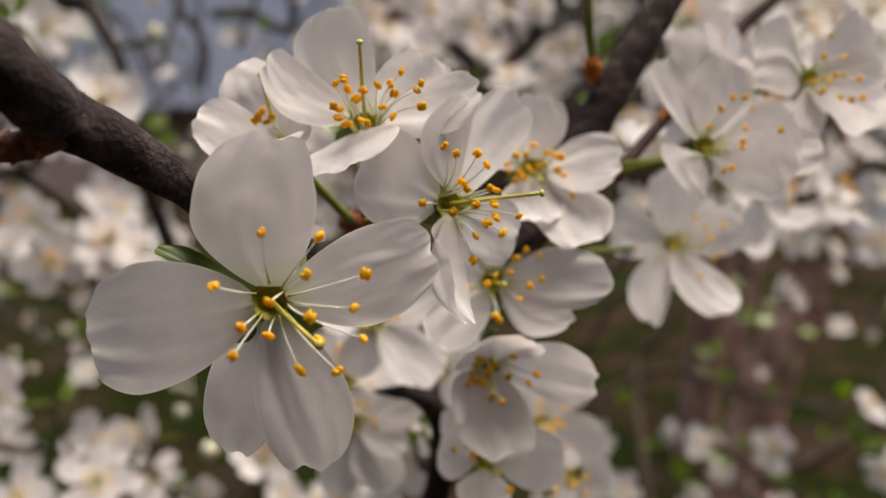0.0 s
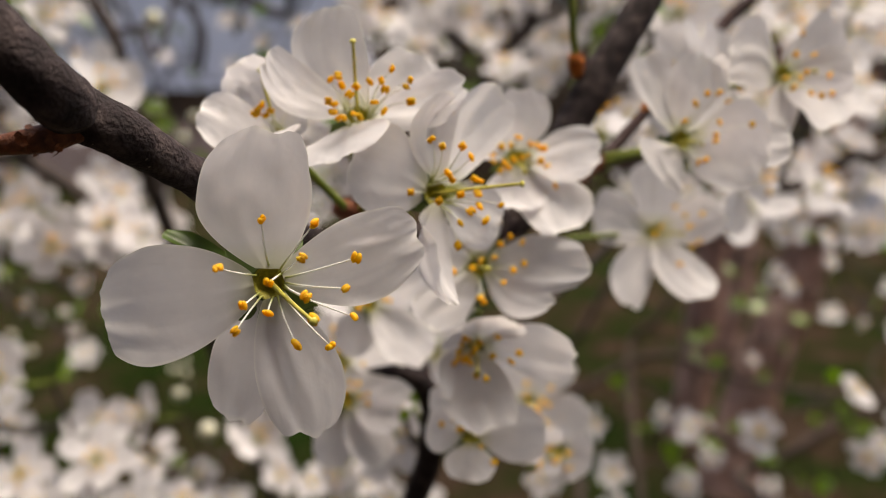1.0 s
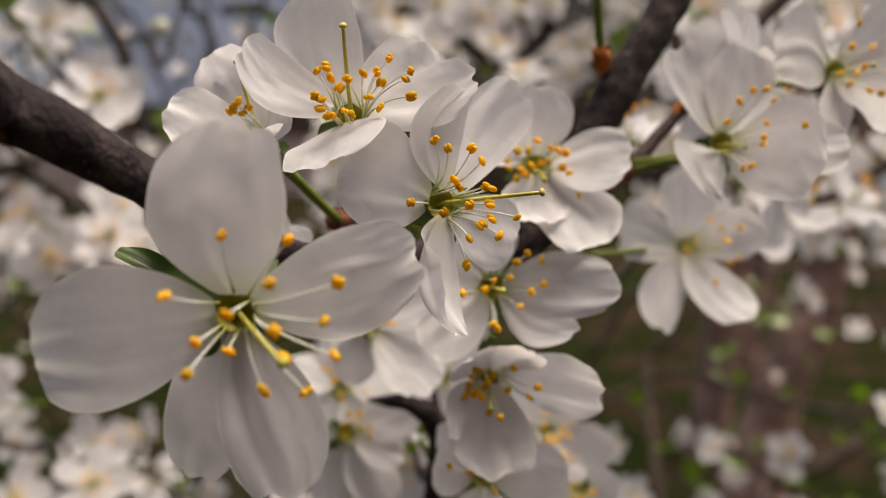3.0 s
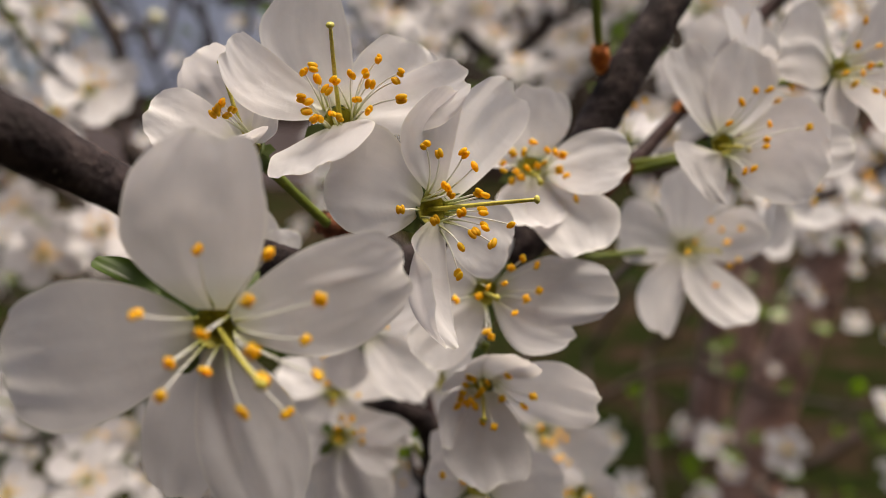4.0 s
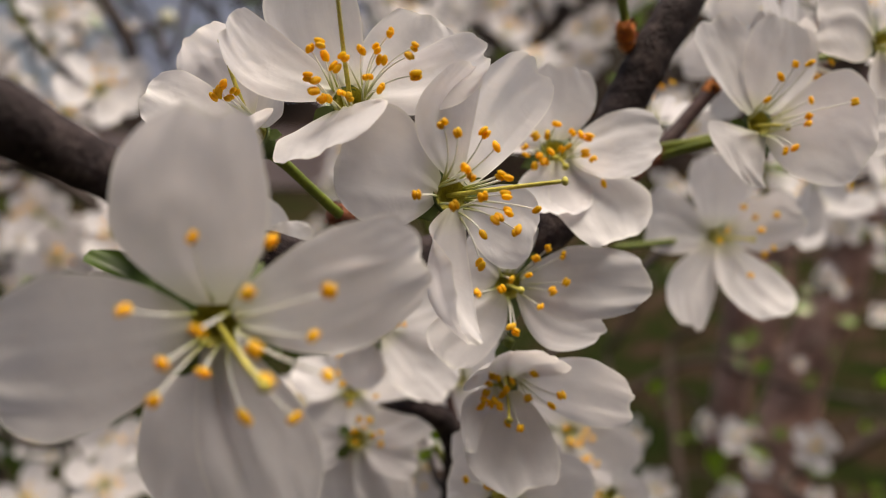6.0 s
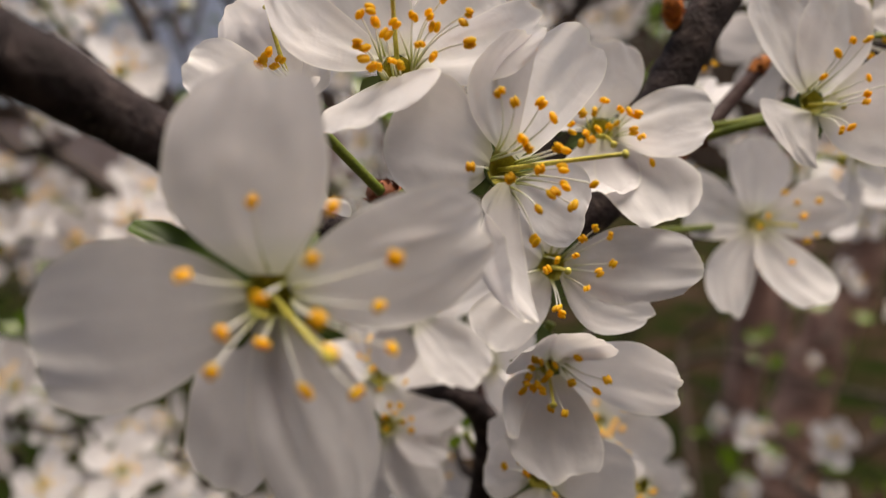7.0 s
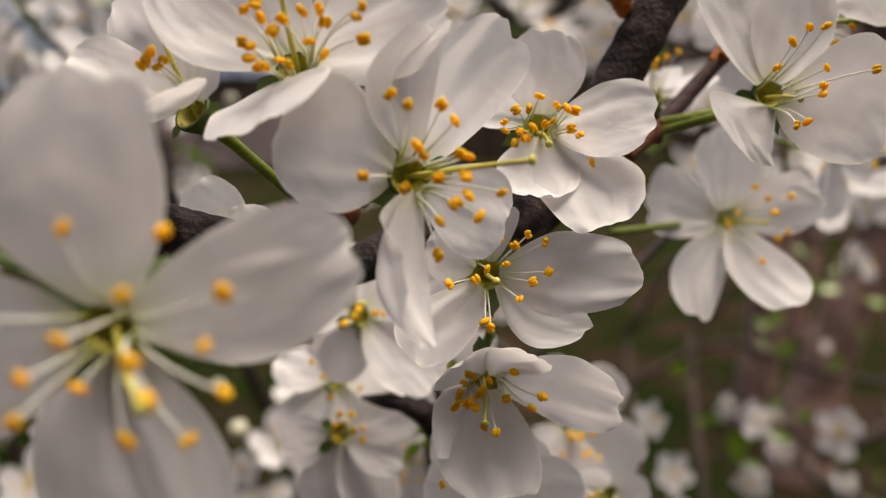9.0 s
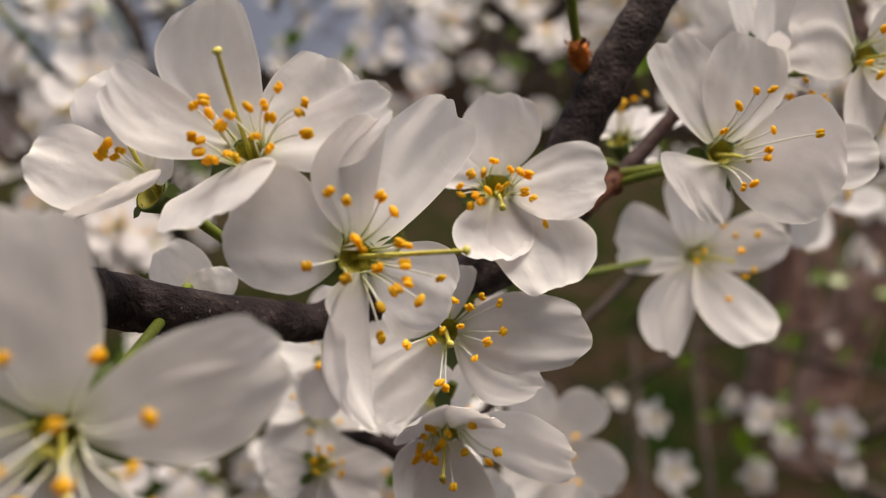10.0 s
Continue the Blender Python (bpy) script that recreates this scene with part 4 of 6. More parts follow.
blossom('white blossom lit from above with a long pale style',
        (-0.00813, 0.08101, 1.39873), (-0.05, -0.82, 0.57),
        petals=[
            P(-2.8, 2.5, 12.3, 8.0, 0.1, 0.2, 0, wide=0.55, skew=-0.19, shear=-0.17),
            P(-9.4, -3.0, 6.8, 6.0, 0.12, 0.3, 0, wide=0.68, skew=-0.19, shear=0.08, crumple=1.6),
            P(6.4, 3.0, 7.4, 7.6, 0.1, 0.2, 0, wide=0.70, skew=0.11, shear=0.30),
            P(11.9, -1.5, 3.8, 6.9, 0.08, 0.2, 0, wide=0.70, skew=0.07, shear=-0.08, crumple=1.6),
            P(-1.6, -8.6, -4.0, 10.2, -0.10, 0.0, 24, wide=0.55, skew=-0.04, shear=0.1, crumple=1.5)],
        anthers=[(-2.3, -4.3, 4.1), (-1.5, -4.3, 4.5), (-1.1, -4.5, 3.5), (-2.5, -4.7, 1.9), (-1.9, -4.8, 1.6), (-2.0, -4.9, 0.8), (-1.4, -5.1, 0.1), (-1.0, -5.0, 0.2), (-0.3, -4.6, 2.6), (0.4, -4.5, 3.4), (0.2, -5.0, 0.6), (1.8, -4.4, 3.9), (3.0, -4.4, 4.0), (3.4, -4.5, 3.1), (4.1, -4.2, 5.2), (5.6, -4.5, 3.4), (6.0, -4.4, 4.1), (2.3, -4.8, 1.8), (3.3, -4.9, 0.9), (6.1, -4.7, 1.9), (0.8, -5.0, 0.3)],
        stigma=(0.2, -5.2, 7.9), stalk=(2.2, 15.0, -12.7), filler=0)
blossom('white blossom turned sideways with stamens fanning out',
        (0.00065, 0.07815, 1.39093), (0.43, -0.88, 0.22),
        petals=[
            P(-9.1, -3.0, 3.0, 9.8, 0.1, 0.2, -12, wide=0.56, skew=0.08, shear=0.17),
            P(1.9, 1.0, 10.8, 5.3, 0.08, 0.2, 0, wide=0.65, skew=-0.30, shear=0.27),
            P(1.9, -8.5, -10.6, 5.8, 0.1, 0.1, 20, wide=0.55, skew=0.42, roll=0.75, point=0.3, crumple=1.5),
            P(7.1, 3.6, -5.0, 7.5, 0.06, 0.15, 0, wide=0.70, skew=-0.05, shear=-0.04),
            P(7.5, 7.5, 11.1, 7.4, 0.08, 0.1, 0, wide=0.64, skew=-0.02, shear=0.30)],
        anthers=[(-0.5, -5.5, 6.0), (0.6, -5.1, 5.3), (2.7, -3.0, 5.2), (3.6, -3.2, 4.1), (1.2, -5.6, 2.6), (1.6, -5.7, 2.0), (-2.6, -5.0, 0.6), (0.3, -5.6, -0.2), (3.9, -3.6, 1.9), (2.5, -5.0, 0.4), (4.3, -3.9, 0.4), (4.5, -3.6, 1.7), (3.6, -4.3, -1.4), (4.5, -4.1, -0.9), (5.2, -3.4, -2.5), (6.8, -3.1, -0.9), (2.5, -4.5, -2.6), (2.3, -4.0, -5.1)],
        stigma=(8.8, -4.6, 1.5), stalk=(-11.3, 17.2, -4.6), filler=0, sepal=1.05)
blossom('white blossom facing out with a dark olive throat',
        (0.0061, 0.09339, 1.37947), (0.07, -0.96, 0.29),
        petals=[
            P(13.7, -5.0, 1.3, 7.8, 0.06, 0.2, 0, wide=0.49, skew=-0.01, shear=-0.02),
            P(9.3, -5.0, -3.8, 5.2, 0.08, 0.15, 0, wide=0.54, skew=0.26, shear=0.02, crumple=1.6),
            P(-6.5, -6.0, -6.8, 6.4, 0.06, 0.15, 0, wide=0.63, skew=0.08, shear=0.40),
            P(0.9, 1.5, 6.7, 5.4, 0.06, 0.15, 0, wide=0.74, skew=-0.07, shear=0.22),
            P(-5.7, 0.5, 3.3, 6.6, 0.06, 0.12, 0, wide=0.59, skew=0.09, shear=0.19)],
        anthers=[(0.1, -4.3, 1.6), (-0.1, -2.3, 4.0), (1.2, -3.2, 4.2), (3.8, -3.1, 4.5), (5.4, -2.2, 3.6), (-3.3, -4.6, 0.3), (4.2, -3.9, 0.3), (5.7, -2.7, 0.9), (3.0, -4.2, -1.2), (-0.1, -7.1, -2.4), (-1.7, -3.4, 3.7), (1.8, -4.6, 2.1), (-0.9, -5.0, 0.8), (2.6, -3.3, 3.5), (0.4, -6.7, -3.1)],
        stigma=None, stalk=(4.3, 6.0, 4.2), filler=0, sepal=1.1)
blossom('cupped white blossom with two petals folded over its throat',
        (0.00583, 0.09341, 1.36902), (0.14, -0.98, -0.11),
        petals=[
            P(12.8, -5.5, -0.7, 8.9, 0.08, 0.2, 12, wide=0.63, skew=-0.02, shear=-0.03),
            P(1.6, -7.0, -9.6, 9.8, 0.12, 0.3, 0, wide=0.62, skew=0.06, shear=-0.1),
            P(-3.9, -7.0, -5.2, 3.4, 0.12, 0.3, 0, wide=0.55, skew=0.45, shear=-0.09, crumple=2),
            P(4.5, -8.0, 4.9, 5.6, 0.24, 0.3, 0, wide=0.62, curl=-0.04, crumple=1.6),
            P(-2.6, -7.3, 3.5, 6.4, 0.32, 0.3, 0, wide=0.62, curl=-0.04, crumple=1.6)],
        anthers=[(-1.5, -2.8, 1.4), (-2.2, -4.1, 0.1), (-1.3, -4.2, -0.7), (-0.1, -4.0, 0.4), (4.4, -5.2, -0.9), (5.3, -5.9, 0.5), (-0.8, -4.3, -1.3), (2.1, -4.1, -0.5), (-2.4, -4.2, -0.6), (2.8, -2.7, 1.6), (-1.9, -3.3, 0.7), (-0.9, -3.0, 1.2), (-0.5, -3.6, -0.3), (-1.7, -3.7, -1.3), (0.5, -3.2, 1.0), (-2.7, -3.9, -1.5)],
        stigma=(0.1, -6.5, -1.9), stalk=(0.6, 3.7, 3.4), filler=2)
blossom('white blossom with a ring of short orange anthers',
        (0.01133, 0.09816, 1.393), (0.12, -0.81, 0.57),
        petals=[
            P(10.2, -4.0, 1.5, 8.7, 0.08, 0.2, 0, wide=0.61, skew=-0.01, shear=-0.02),
            P(6.0, -7.5, -8.4, 10.0, 0.08, 0.2, 0, wide=0.60, skew=-0.08, shear=-0.1),
            P(-0.6, -6.8, -6.4, 8.0, 0.16, 0.35, 0, wide=0.5, shear=0.1, curl=0.12, crumple=3),
            P(0.6, 2.0, 9.4, 8.2, 0.09, 0.25, 0, wide=0.51, skew=0.02, shear=0.1),
            P(-5.4, 4.0, 4.2, 7.7, 0.07, 0.12, 0, wide=0.65, skew=-0.01, shear=0.21)],
        anthers=[(-2.4, -3.3, 1.9), (-1.2, -3.2, 2.0), (-0.2, -3.0, 3.1), (1.4, -3.1, 2.2), (2.3, -3.1, 2.0), (-3.4, -3.7, -0.0), (-2.5, -3.8, -1.1), (-3.5, -3.5, 0.8), (2.7, -3.5, 0.1), (3.5, -3.6, -0.5), (4.7, -3.5, -3.1), (-2.0, -3.6, -0.1), (3.1, -3.2, 1.7), (0.3, -3.3, 0.5), (-0.8, -3.4, 0.3), (-1.5, -3.5, -0.7), (1.0, -3.2, 0.8)],
        stigma=(0.6, -4.6, -1.2), stalk=(-0.8, 2.4, -8.8), filler=0)
blossom('white blossom seen from the side on a green stalk',
        (0.03387, 0.10102, 1.39573), (0.34, -0.87, 0.37),
        petals=[
            P(-5.5, 1.0, 11.4, 8.6, 0.06, 0.15, 0, wide=0.64, skew=0.08, shear=-0.30, crumple=1.6),
            P(3.4, 3.0, 11.5, 9.4, 0.08, 0.15, 0, wide=0.61, skew=0.08, shear=0.11),
            P(-1.7, -4.0, -6.5, 7.5, 0.06, 0.15, 0, wide=0.35, skew=0.37, shear=-0.34),
            P(9.4, -6.0, -3.5, 12.4, 0.1, 0.25, 28, wide=0.50, skew=-0.15, shear=0.06),
            P(14.6, -2.0, -0.3, 6.8, 0.08, 0.2, 0, wide=0.75, skew=0.04, shear=-0.02)],
        anthers=[(-1.0, -4.6, 2.5), (0.4, -4.2, 4.8), (2.3, -2.9, 6.1), (2.8, -5.9, 0.8), (2.7, -6.1, 0.1), (1.8, -5.5, -2.4), (0.8, -5.6, -2.7), (3.9, -3.6, 2.4), (7.4, -5.7, 2.2), (3.8, -2.9, 6.2)],
        stigma=(1.9, -3.1, -0.4), stalk=(-9.2, 7.3, -4.1), filler=0)
blossom('white blossom in shade with long open petals',
        (0.03858, 0.12855, 1.37817), (0.37, -0.9, 0.23),
        petals=[
            P(-11.5, -3.0, 2.9, 9.9, 0.06, 0.2, 0, wide=0.71, skew=0.09, shear=0.12),
            P(-1.1, 0.0, 12.4, 10.8, 0.08, 0.2, 0, wide=0.62, skew=0.09, shear=-0.24),
            P(11.4, -3.6, 3.4, 8.2, 0.1, 0.3, 0, wide=0.62, skew=-0.04, shear=-0.12, crumple=3),
            P(-5.2, -7.5, -11.9, 8.2, 0.09, 0.35, 0, wide=0.57, skew=0.24, shear=0.23),
            P(7.7, -8.0, -10.2, 9.5, 0.07, 0.3, 0, wide=0.64, skew=0.06, shear=-0.20)],
        anthers=[(-0.7, -4.1, 0.1), (-0.0, -4.8, 1.7), (2.9, -6.9, -4.3), (5.3, -5.3, -1.7), (6.2, -6.1, -0.6), (4.4, -3.3, 3.4), (7.0, -4.2, 3.8), (2.7, -3.1, 4.9), (4.5, -5.6, 1.9)],
        stigma=None, stalk=(-17.4, -13.5, 1.0), filler=0)
blossom('white blossom half hidden behind larger ones',
        (-0.01682, 0.08151, 1.39579), (-0.42, -0.70, 0.57),
        petals=[
            P(-4.5, 2.0, 8.9, 7.4, 0.14, 0.3, 0, wide=0.68, curl=0.14, crumple=2.2),
            P(-8.0, -3.0, 3.7, 7.0, 0.14, 0.3, 0, wide=0.62, crumple=2),
            P(-1.5, -6.3, 0.2, 9.4, 0.10, 0.35, 0, wide=0.5, curl=0.06, crumple=2),
            P(0.0, 2.5, 8.4, 6.6, 0.1, 0.2, 0),
            P(2.5, -1.2, 4.8, 6.4, 0.12, 0.25, 0)],
        anthers=[(-1.1, -3.6, 4.4), (-1.8, -3.6, 3.5), (-0.2, -3.6, 3.8), (-1.5, -3.6, 3.9), (-0.7, -3.6, 3.3)],
        stigma=(-1.5, -2.0, 8.0), stalk=(6.0, 7.9, -8.1), filler=0, sepal=0.7)
blossom('white blossom turned away behind the branch',
        (-0.01614, 0.092, 1.38131), (-0.29, 0.88, 0.38),
        petals=[P(-6.0, 1.1, 7.2, 6.7, 0.1, 0.25, 0), P(-1.0, 0.1, 5.3, 5.3, 0.08, 0.2, 0), P(2.4, 3.5, -3.7, 4.0, 0.08, 0.2, 0), P(-6.3, 3.0, -7.0, 4.6, 0.08, 0.2, 0), P(-0.4, 3.5, -7.1, 4.0, 0.06, 0.2, 0)],
        anthers=[],
        stigma=None, stalk=(-0.8, 2.0, -2.3), filler=0)
blossom('white blossom with long white filaments on a green stalk',
        (0.05096, 0.10983, 1.40449), (0.37, -0.9, 0.22),
        petals=[
            P(-9.0, -2.0, 2.3, 11.1, 0.1, 0.25, 0, wide=0.41, skew=0.20, shear=0.17),
            P(7.4, 1.0, 8.9, 7.8, 0.08, 0.2, 0, wide=0.45, skew=0.19, shear=0.18),
            P(5.1, -6.0, -7.3, 12.7, 0.06, 0.2, 0, wide=0.62, skew=-0.30, shear=-0.10),
            P(-2.5, -6.0, -7.9, 5.9, 0.08, 0.3, 0, wide=0.49, skew=-0.10, shear=0.44),
            P(9.8, -2.0, 0.5, 8.0, 0.06, 0.2, 0)],
        anthers=[(-0.4, -4.6, 2.8), (0.5, -4.0, 5.7), (2.1, -4.6, 2.8), (0.3, -5.1, -0.4), (1.1, -5.0, 0.4), (4.3, -5.1, 0.0), (-0.7, -5.4, -1.7), (1.8, -5.5, -2.5), (3.2, -5.6, -2.8), (4.7, -5.5, -2.5), (-1.8, -5.2, -0.4)],
        stigma=None, stalk=(-6.9, 3.7, -1.6), filler=0)
blossom('white blossom seen edge-on with drooping stamens',
        (0.04015, 0.11172, 1.404), (0.68, -0.71, -0.15),
        petals=[P(-1.8, 3.7, 9.2, 6.1, 0.06, 0.2, 0), P(2.1, 3.6, 8.4, 5.5, 0.06, 0.2, 0), P(-4.6, 1.2, 1.2, 8.2, 0.06, 0.2, 0), P(3.6, -0.7, 1.9, 6.9, 0.08, 0.2, 0), P(0.4, -0.0, -5.7, 7.0, 0.06, 0.2, 0)],
        anthers=[(1.3, -3.4, -2.0), (2.7, -3.6, -3.3), (4.3, -3.3, -1.6), (6.1, -3.6, -3.4), (6.4, -3.8, -4.0), (1.9, -3.6, -3.1), (4.9, -3.6, -3.1)],
        stigma=(0.4, -1.2, -1.2), stalk=(-3.3, 3.4, -3.4), filler=0)
blossom('white blossom below the branch in half shade',
        (-0.01060, 0.11670, 1.36800), (0.21, -0.78, 0.62),
        petals=[P(11.3, 0.0, 6.2, 8.0, 0.08, 0.2, 0, crumple=1.8), P(9.8, -3.8, -8.4, 8.9, 0.07, 0.2, 0, crumple=1.8), P(-3.7, -1.5, -8.3, 6.8, 0.08, 0.2, 0, crumple=1.8), P(-8.7, 0.3, 2.4, 7.7, 0.06, 0.15, 0, crumple=1.8), P(0.0, 2.9, 9.0, 7.7, 0.06, 0.15, 0, crumple=1.8)],
        anthers=[],
        stigma=None, stalk=(5.9, 6.0, -11.8), filler=10)
blossom('white blossom crowded between two others under the branch',
        (-0.0164, 0.1269, 1.3548), (0.15, -0.75, 0.66),
        petals=[P(10.3, -2.3, 4.0, 8.0, 0.08, 0.2, 0, crumple=1.8), P(6.3, -5.2, -8.6, 8.0, 0.08, 0.25, 0, crumple=1.8), P(-7.5, -4.0, -7.5, 7.5, 0.08, 0.2, 0, crumple=1.8), P(-9.2, 0.6, 3.4, 7.5, 0.07, 0.2, 0, crumple=1.8), P(0.6, 2.9, 10.3, 8.0, 0.07, 0.2, 0, crumple=1.8)],
        anthers=[],
        stigma=None, stalk=(7.5, 9.0, -6.0), filler=14)
blossom('white blossom hanging low with curled petals',
        (-0.01480, 0.12000, 1.34980), (0.26, -0.80, 0.52),
        petals=[P(12.1, -1.4, 4.9, 6.7, 0.14, 0.3, 0, crumple=1.8), P(9.0, -4.1, -2.9, 5.3, 0.16, 0.3, 0, crumple=1.8), P(6.8, -4.2, -9.8, 8.2, 0.08, 0.2, 0, crumple=1.8), P(-3.2, -3.2, -10.8, 7.5, 0.07, 0.2, 0, crumple=1.8), P(-8.5, -0.4, -1.6, 7.1, 0.07, 0.2, 0, crumple=1.8)],
        anthers=[],
        stigma=None, stalk=(6.9, 11.5, 1.5), filler=10)
blossom('white blossom hanging under a cupped one',
        (0.00573, 0.09823, 1.35358), (0.05, -0.96, 0.28),
        petals=[P(-6.5, -1.7, 2.2, 6.8, 0.08, 0.2, 0), P(-0.5, -4.0, -5.3, 7.4, 0.1, 0.2, 0), P(10.5, -1.8, 1.2, 8.3, 0.07, 0.2, 0), P(-4.9, 2.2, 6.8, 6.0, 0.06, 0.15, 0), P(6.1, 3.0, 5.3, 6.8, 0.06, 0.15, 0)],
        anthers=[],
        stigma=None, stalk=(-5.8, 23.3, -5.6), filler=10)
blossom('half-open white blossom cupped round its stamens',
        (0.02278, 0.12406, 1.33876), (-0.36, -0.9, 0.27),
        petals=[P(2.8, 0.7, 3.5, 7.6, 0.14, 0.35, 0), P(5.8, -2.0, 0.2, 7.5, 0.14, 0.35, 0), P(1.4, -3.8, -4.3, 7.5, 0.14, 0.35, 0), P(-4.0, -5.3, -1.1, 5.6, 0.16, 0.35, 0), P(-2.8, -2.1, 5.2, 4.7, 0.16, 0.35, 0)],
        anthers=[],
        stigma=None, stalk=(-4.4, 8.6, -8.5), filler=12)
blossom('small white blossom seen from behind by the branch',
        (0.0274, 0.12621, 1.39466), (-0.22, -0.27, 0.94),
        petals=[P(8.4, 2.7, 3.2, 7.2, 0.08, 0.2, 0), P(5.4, -0.4, -2.1, 6.7, 0.08, 0.2, 0), P(-0.5, 2.7, 3.8, 3.6, 0.08, 0.2, 0), P(-4.1, 2.4, 2.0, 4.0, 0.08, 0.2, 0), P(3.4, 3.8, 4.2, 4.5, 0.08, 0.2, 0)],
        anthers=[(0.5, -0.1, 5.1), (1.8, -0.0, 5.4), (3.3, 0.1, 6.0), (0.2, -0.2, 4.2)],
        stigma=None, stalk=(-3.8, -10.4, -1.4), filler=0)


# ---- blossoms further off: a few kinds, built once and then repeated ----
def far_blossom(seed, half_open=False):
    rnd = random.Random(seed)
    root = tagged(new("plum_blossom"), "half-open white blossom on a thin twig" if half_open else "open white blossom on a thin twig", "blossom", "blossoms further off")
    up = Vector((0, 0, 1))
    side = Vector((1, 0, 0))
    bowl = rnd.uniform(0.0, 0.45)
    for i in range(5):
        an = 2 * math.pi * (i + rnd.uniform(-0.13, 0.13)) / 5
        flat = Matrix.Rotation(an, 3, up) @ side
        lift = rnd.uniform(0.9, 1.5) if half_open else bowl + rnd.uniform(-0.15, 0.25)
        d = (flat + up * lift).normalized() * (rnd.uniform(8.5, 10.0) if half_open else rnd.uniform(10.5, 13.0))
        part("petal", petal_mesh(d, rnd.uniform(7.0, 9.0), up, rnd.uniform(0.05, 0.16), rnd.uniform(0.15, 0.5), rnd.uniform(-18, 18), seed * 17 + i, 12, 10, wide=rnd.uniform(0.54, 0.66), crumple=2.0, skew=rnd.uniform(-0.08, 0.08)), root)
    part("calyx", cup_mesh("calyx", up, THROAT), root, "olive green cup")
    tufts, tips = [], []
    for i in range(14):
        an, tilt, reach = rnd.uniform(0, 6.283), radians(rnd.uniform(6, 30 if half_open else 50)), rnd.uniform(5.0, 7.5)
        a = (Matrix.Rotation(an, 3, up) @ (up * math.cos(tilt) + side * math.sin(tilt))) * reach
        tufts.append(tube_data([(*(a * (t * MM)), 0.11 * MM) for t in (0.1, 0.55, 1.0)], 4))
        tips.append(ball(a.x * MM, a.y * MM, a.z * MM, 0.0005, 0.0005, 0.00045, 6, 4))
    tuft = tagged(part("stamen_tuft", mesh_of("stamen_tuft", *joined(*tufts), FILAMENT), root, "tuft of white filaments"), kind="stuff")
    tagged(part("pollen", mesh_of("pollen", *joined(*tips), ANTHER), tuft, "orange pollen tips"), kind="stuff")
    line = [(0, 0, -0.002, 0.0006), (0.001, 0, -0.007, 0.0005), (0.004, 0.001, -0.014, 0.0005)]
    part("flower_stalk", tube("flower_stalk", line, STALK, 6), root, "green flower stalk")
    return root


KINDS = [far_blossom(300 + k, k > 7) for k in range(10)]
USED = [0]
FEET = []


def flower_bud(label):
    """A closed round bud: five petals wrapped over one another, a green cup and a stalk."""
    root = tagged(new("flower_bud"), label, "bud", "flower buds")
    for i in range(5):
        a, (v, f) = 1.2566 * i, ball(0, 0, 0, 0.0031, 0.0031, 0.0040, 8, 7)
        shift = Vector((0.0009 * math.cos(a), 0.0009 * math.sin(a), 0.0032))
        part("petal", mesh_of("petal", [Vector(p) + shift for p in v], f, BUDPETAL), root)
    part("calyx", cup_mesh("calyx", (0, 0, 1), SEPAL, 2.0, 2.6), root, "green cup")
    part("flower_stalk", tube("flower_stalk", [(0, 0, -0.002, 0.0006), (0.001, 0, -0.007, 0.0005), (0.003, 0.001, -0.013, 0.0005)], STALK, 6), root, "green flower stalk")
    return root


def buds(rows, seed):
    rnd = random.Random(seed)
    first = flower_bud("round cream flower bud still closed")
    for i, p in enumerate(rows):
        m = Matrix.Translation(p) @ turned((rnd.uniform(-0.8, 0.8), rnd.uniform(-0.8, 0.2), 0.8), rnd.uniform(0, 6.28))
        if i == 0:
            first.matrix_basis = m
        else:
            copy_thing(first, m)
        FEET.append(m @ Vector((0.003, 0.001, -0.013)))


def scatter(rows, seed, half_open=False):
    """Blossoms at x, y, z, each facing roughly out of the tree towards the light."""
    rnd = random.Random(seed)
    for x, y, z in rows:
        k = USED[0] if USED[0] < 10 else rnd.choice((8, 9) if half_open else (0, 1, 2, 3, 4, 5, 6, 7))
        face = Vector((rnd.uniform(-0.9, 1.0), -0.9, rnd.uniform(-0.2, 1.4)))
        m = Matrix.Translation((x, y, z)) @ turned(face, rnd.uniform(0, 6.28))
        if USED[0] < 10:
            KINDS[k].matrix_basis = m
        else:
            copy_thing(KINDS[k], m @ Matrix.Scale(rnd.uniform(0.9, 1.1), 4))
        USED[0] += 1
        FEET.append(m @ Vector((0.004, 0.001, -0.014)))


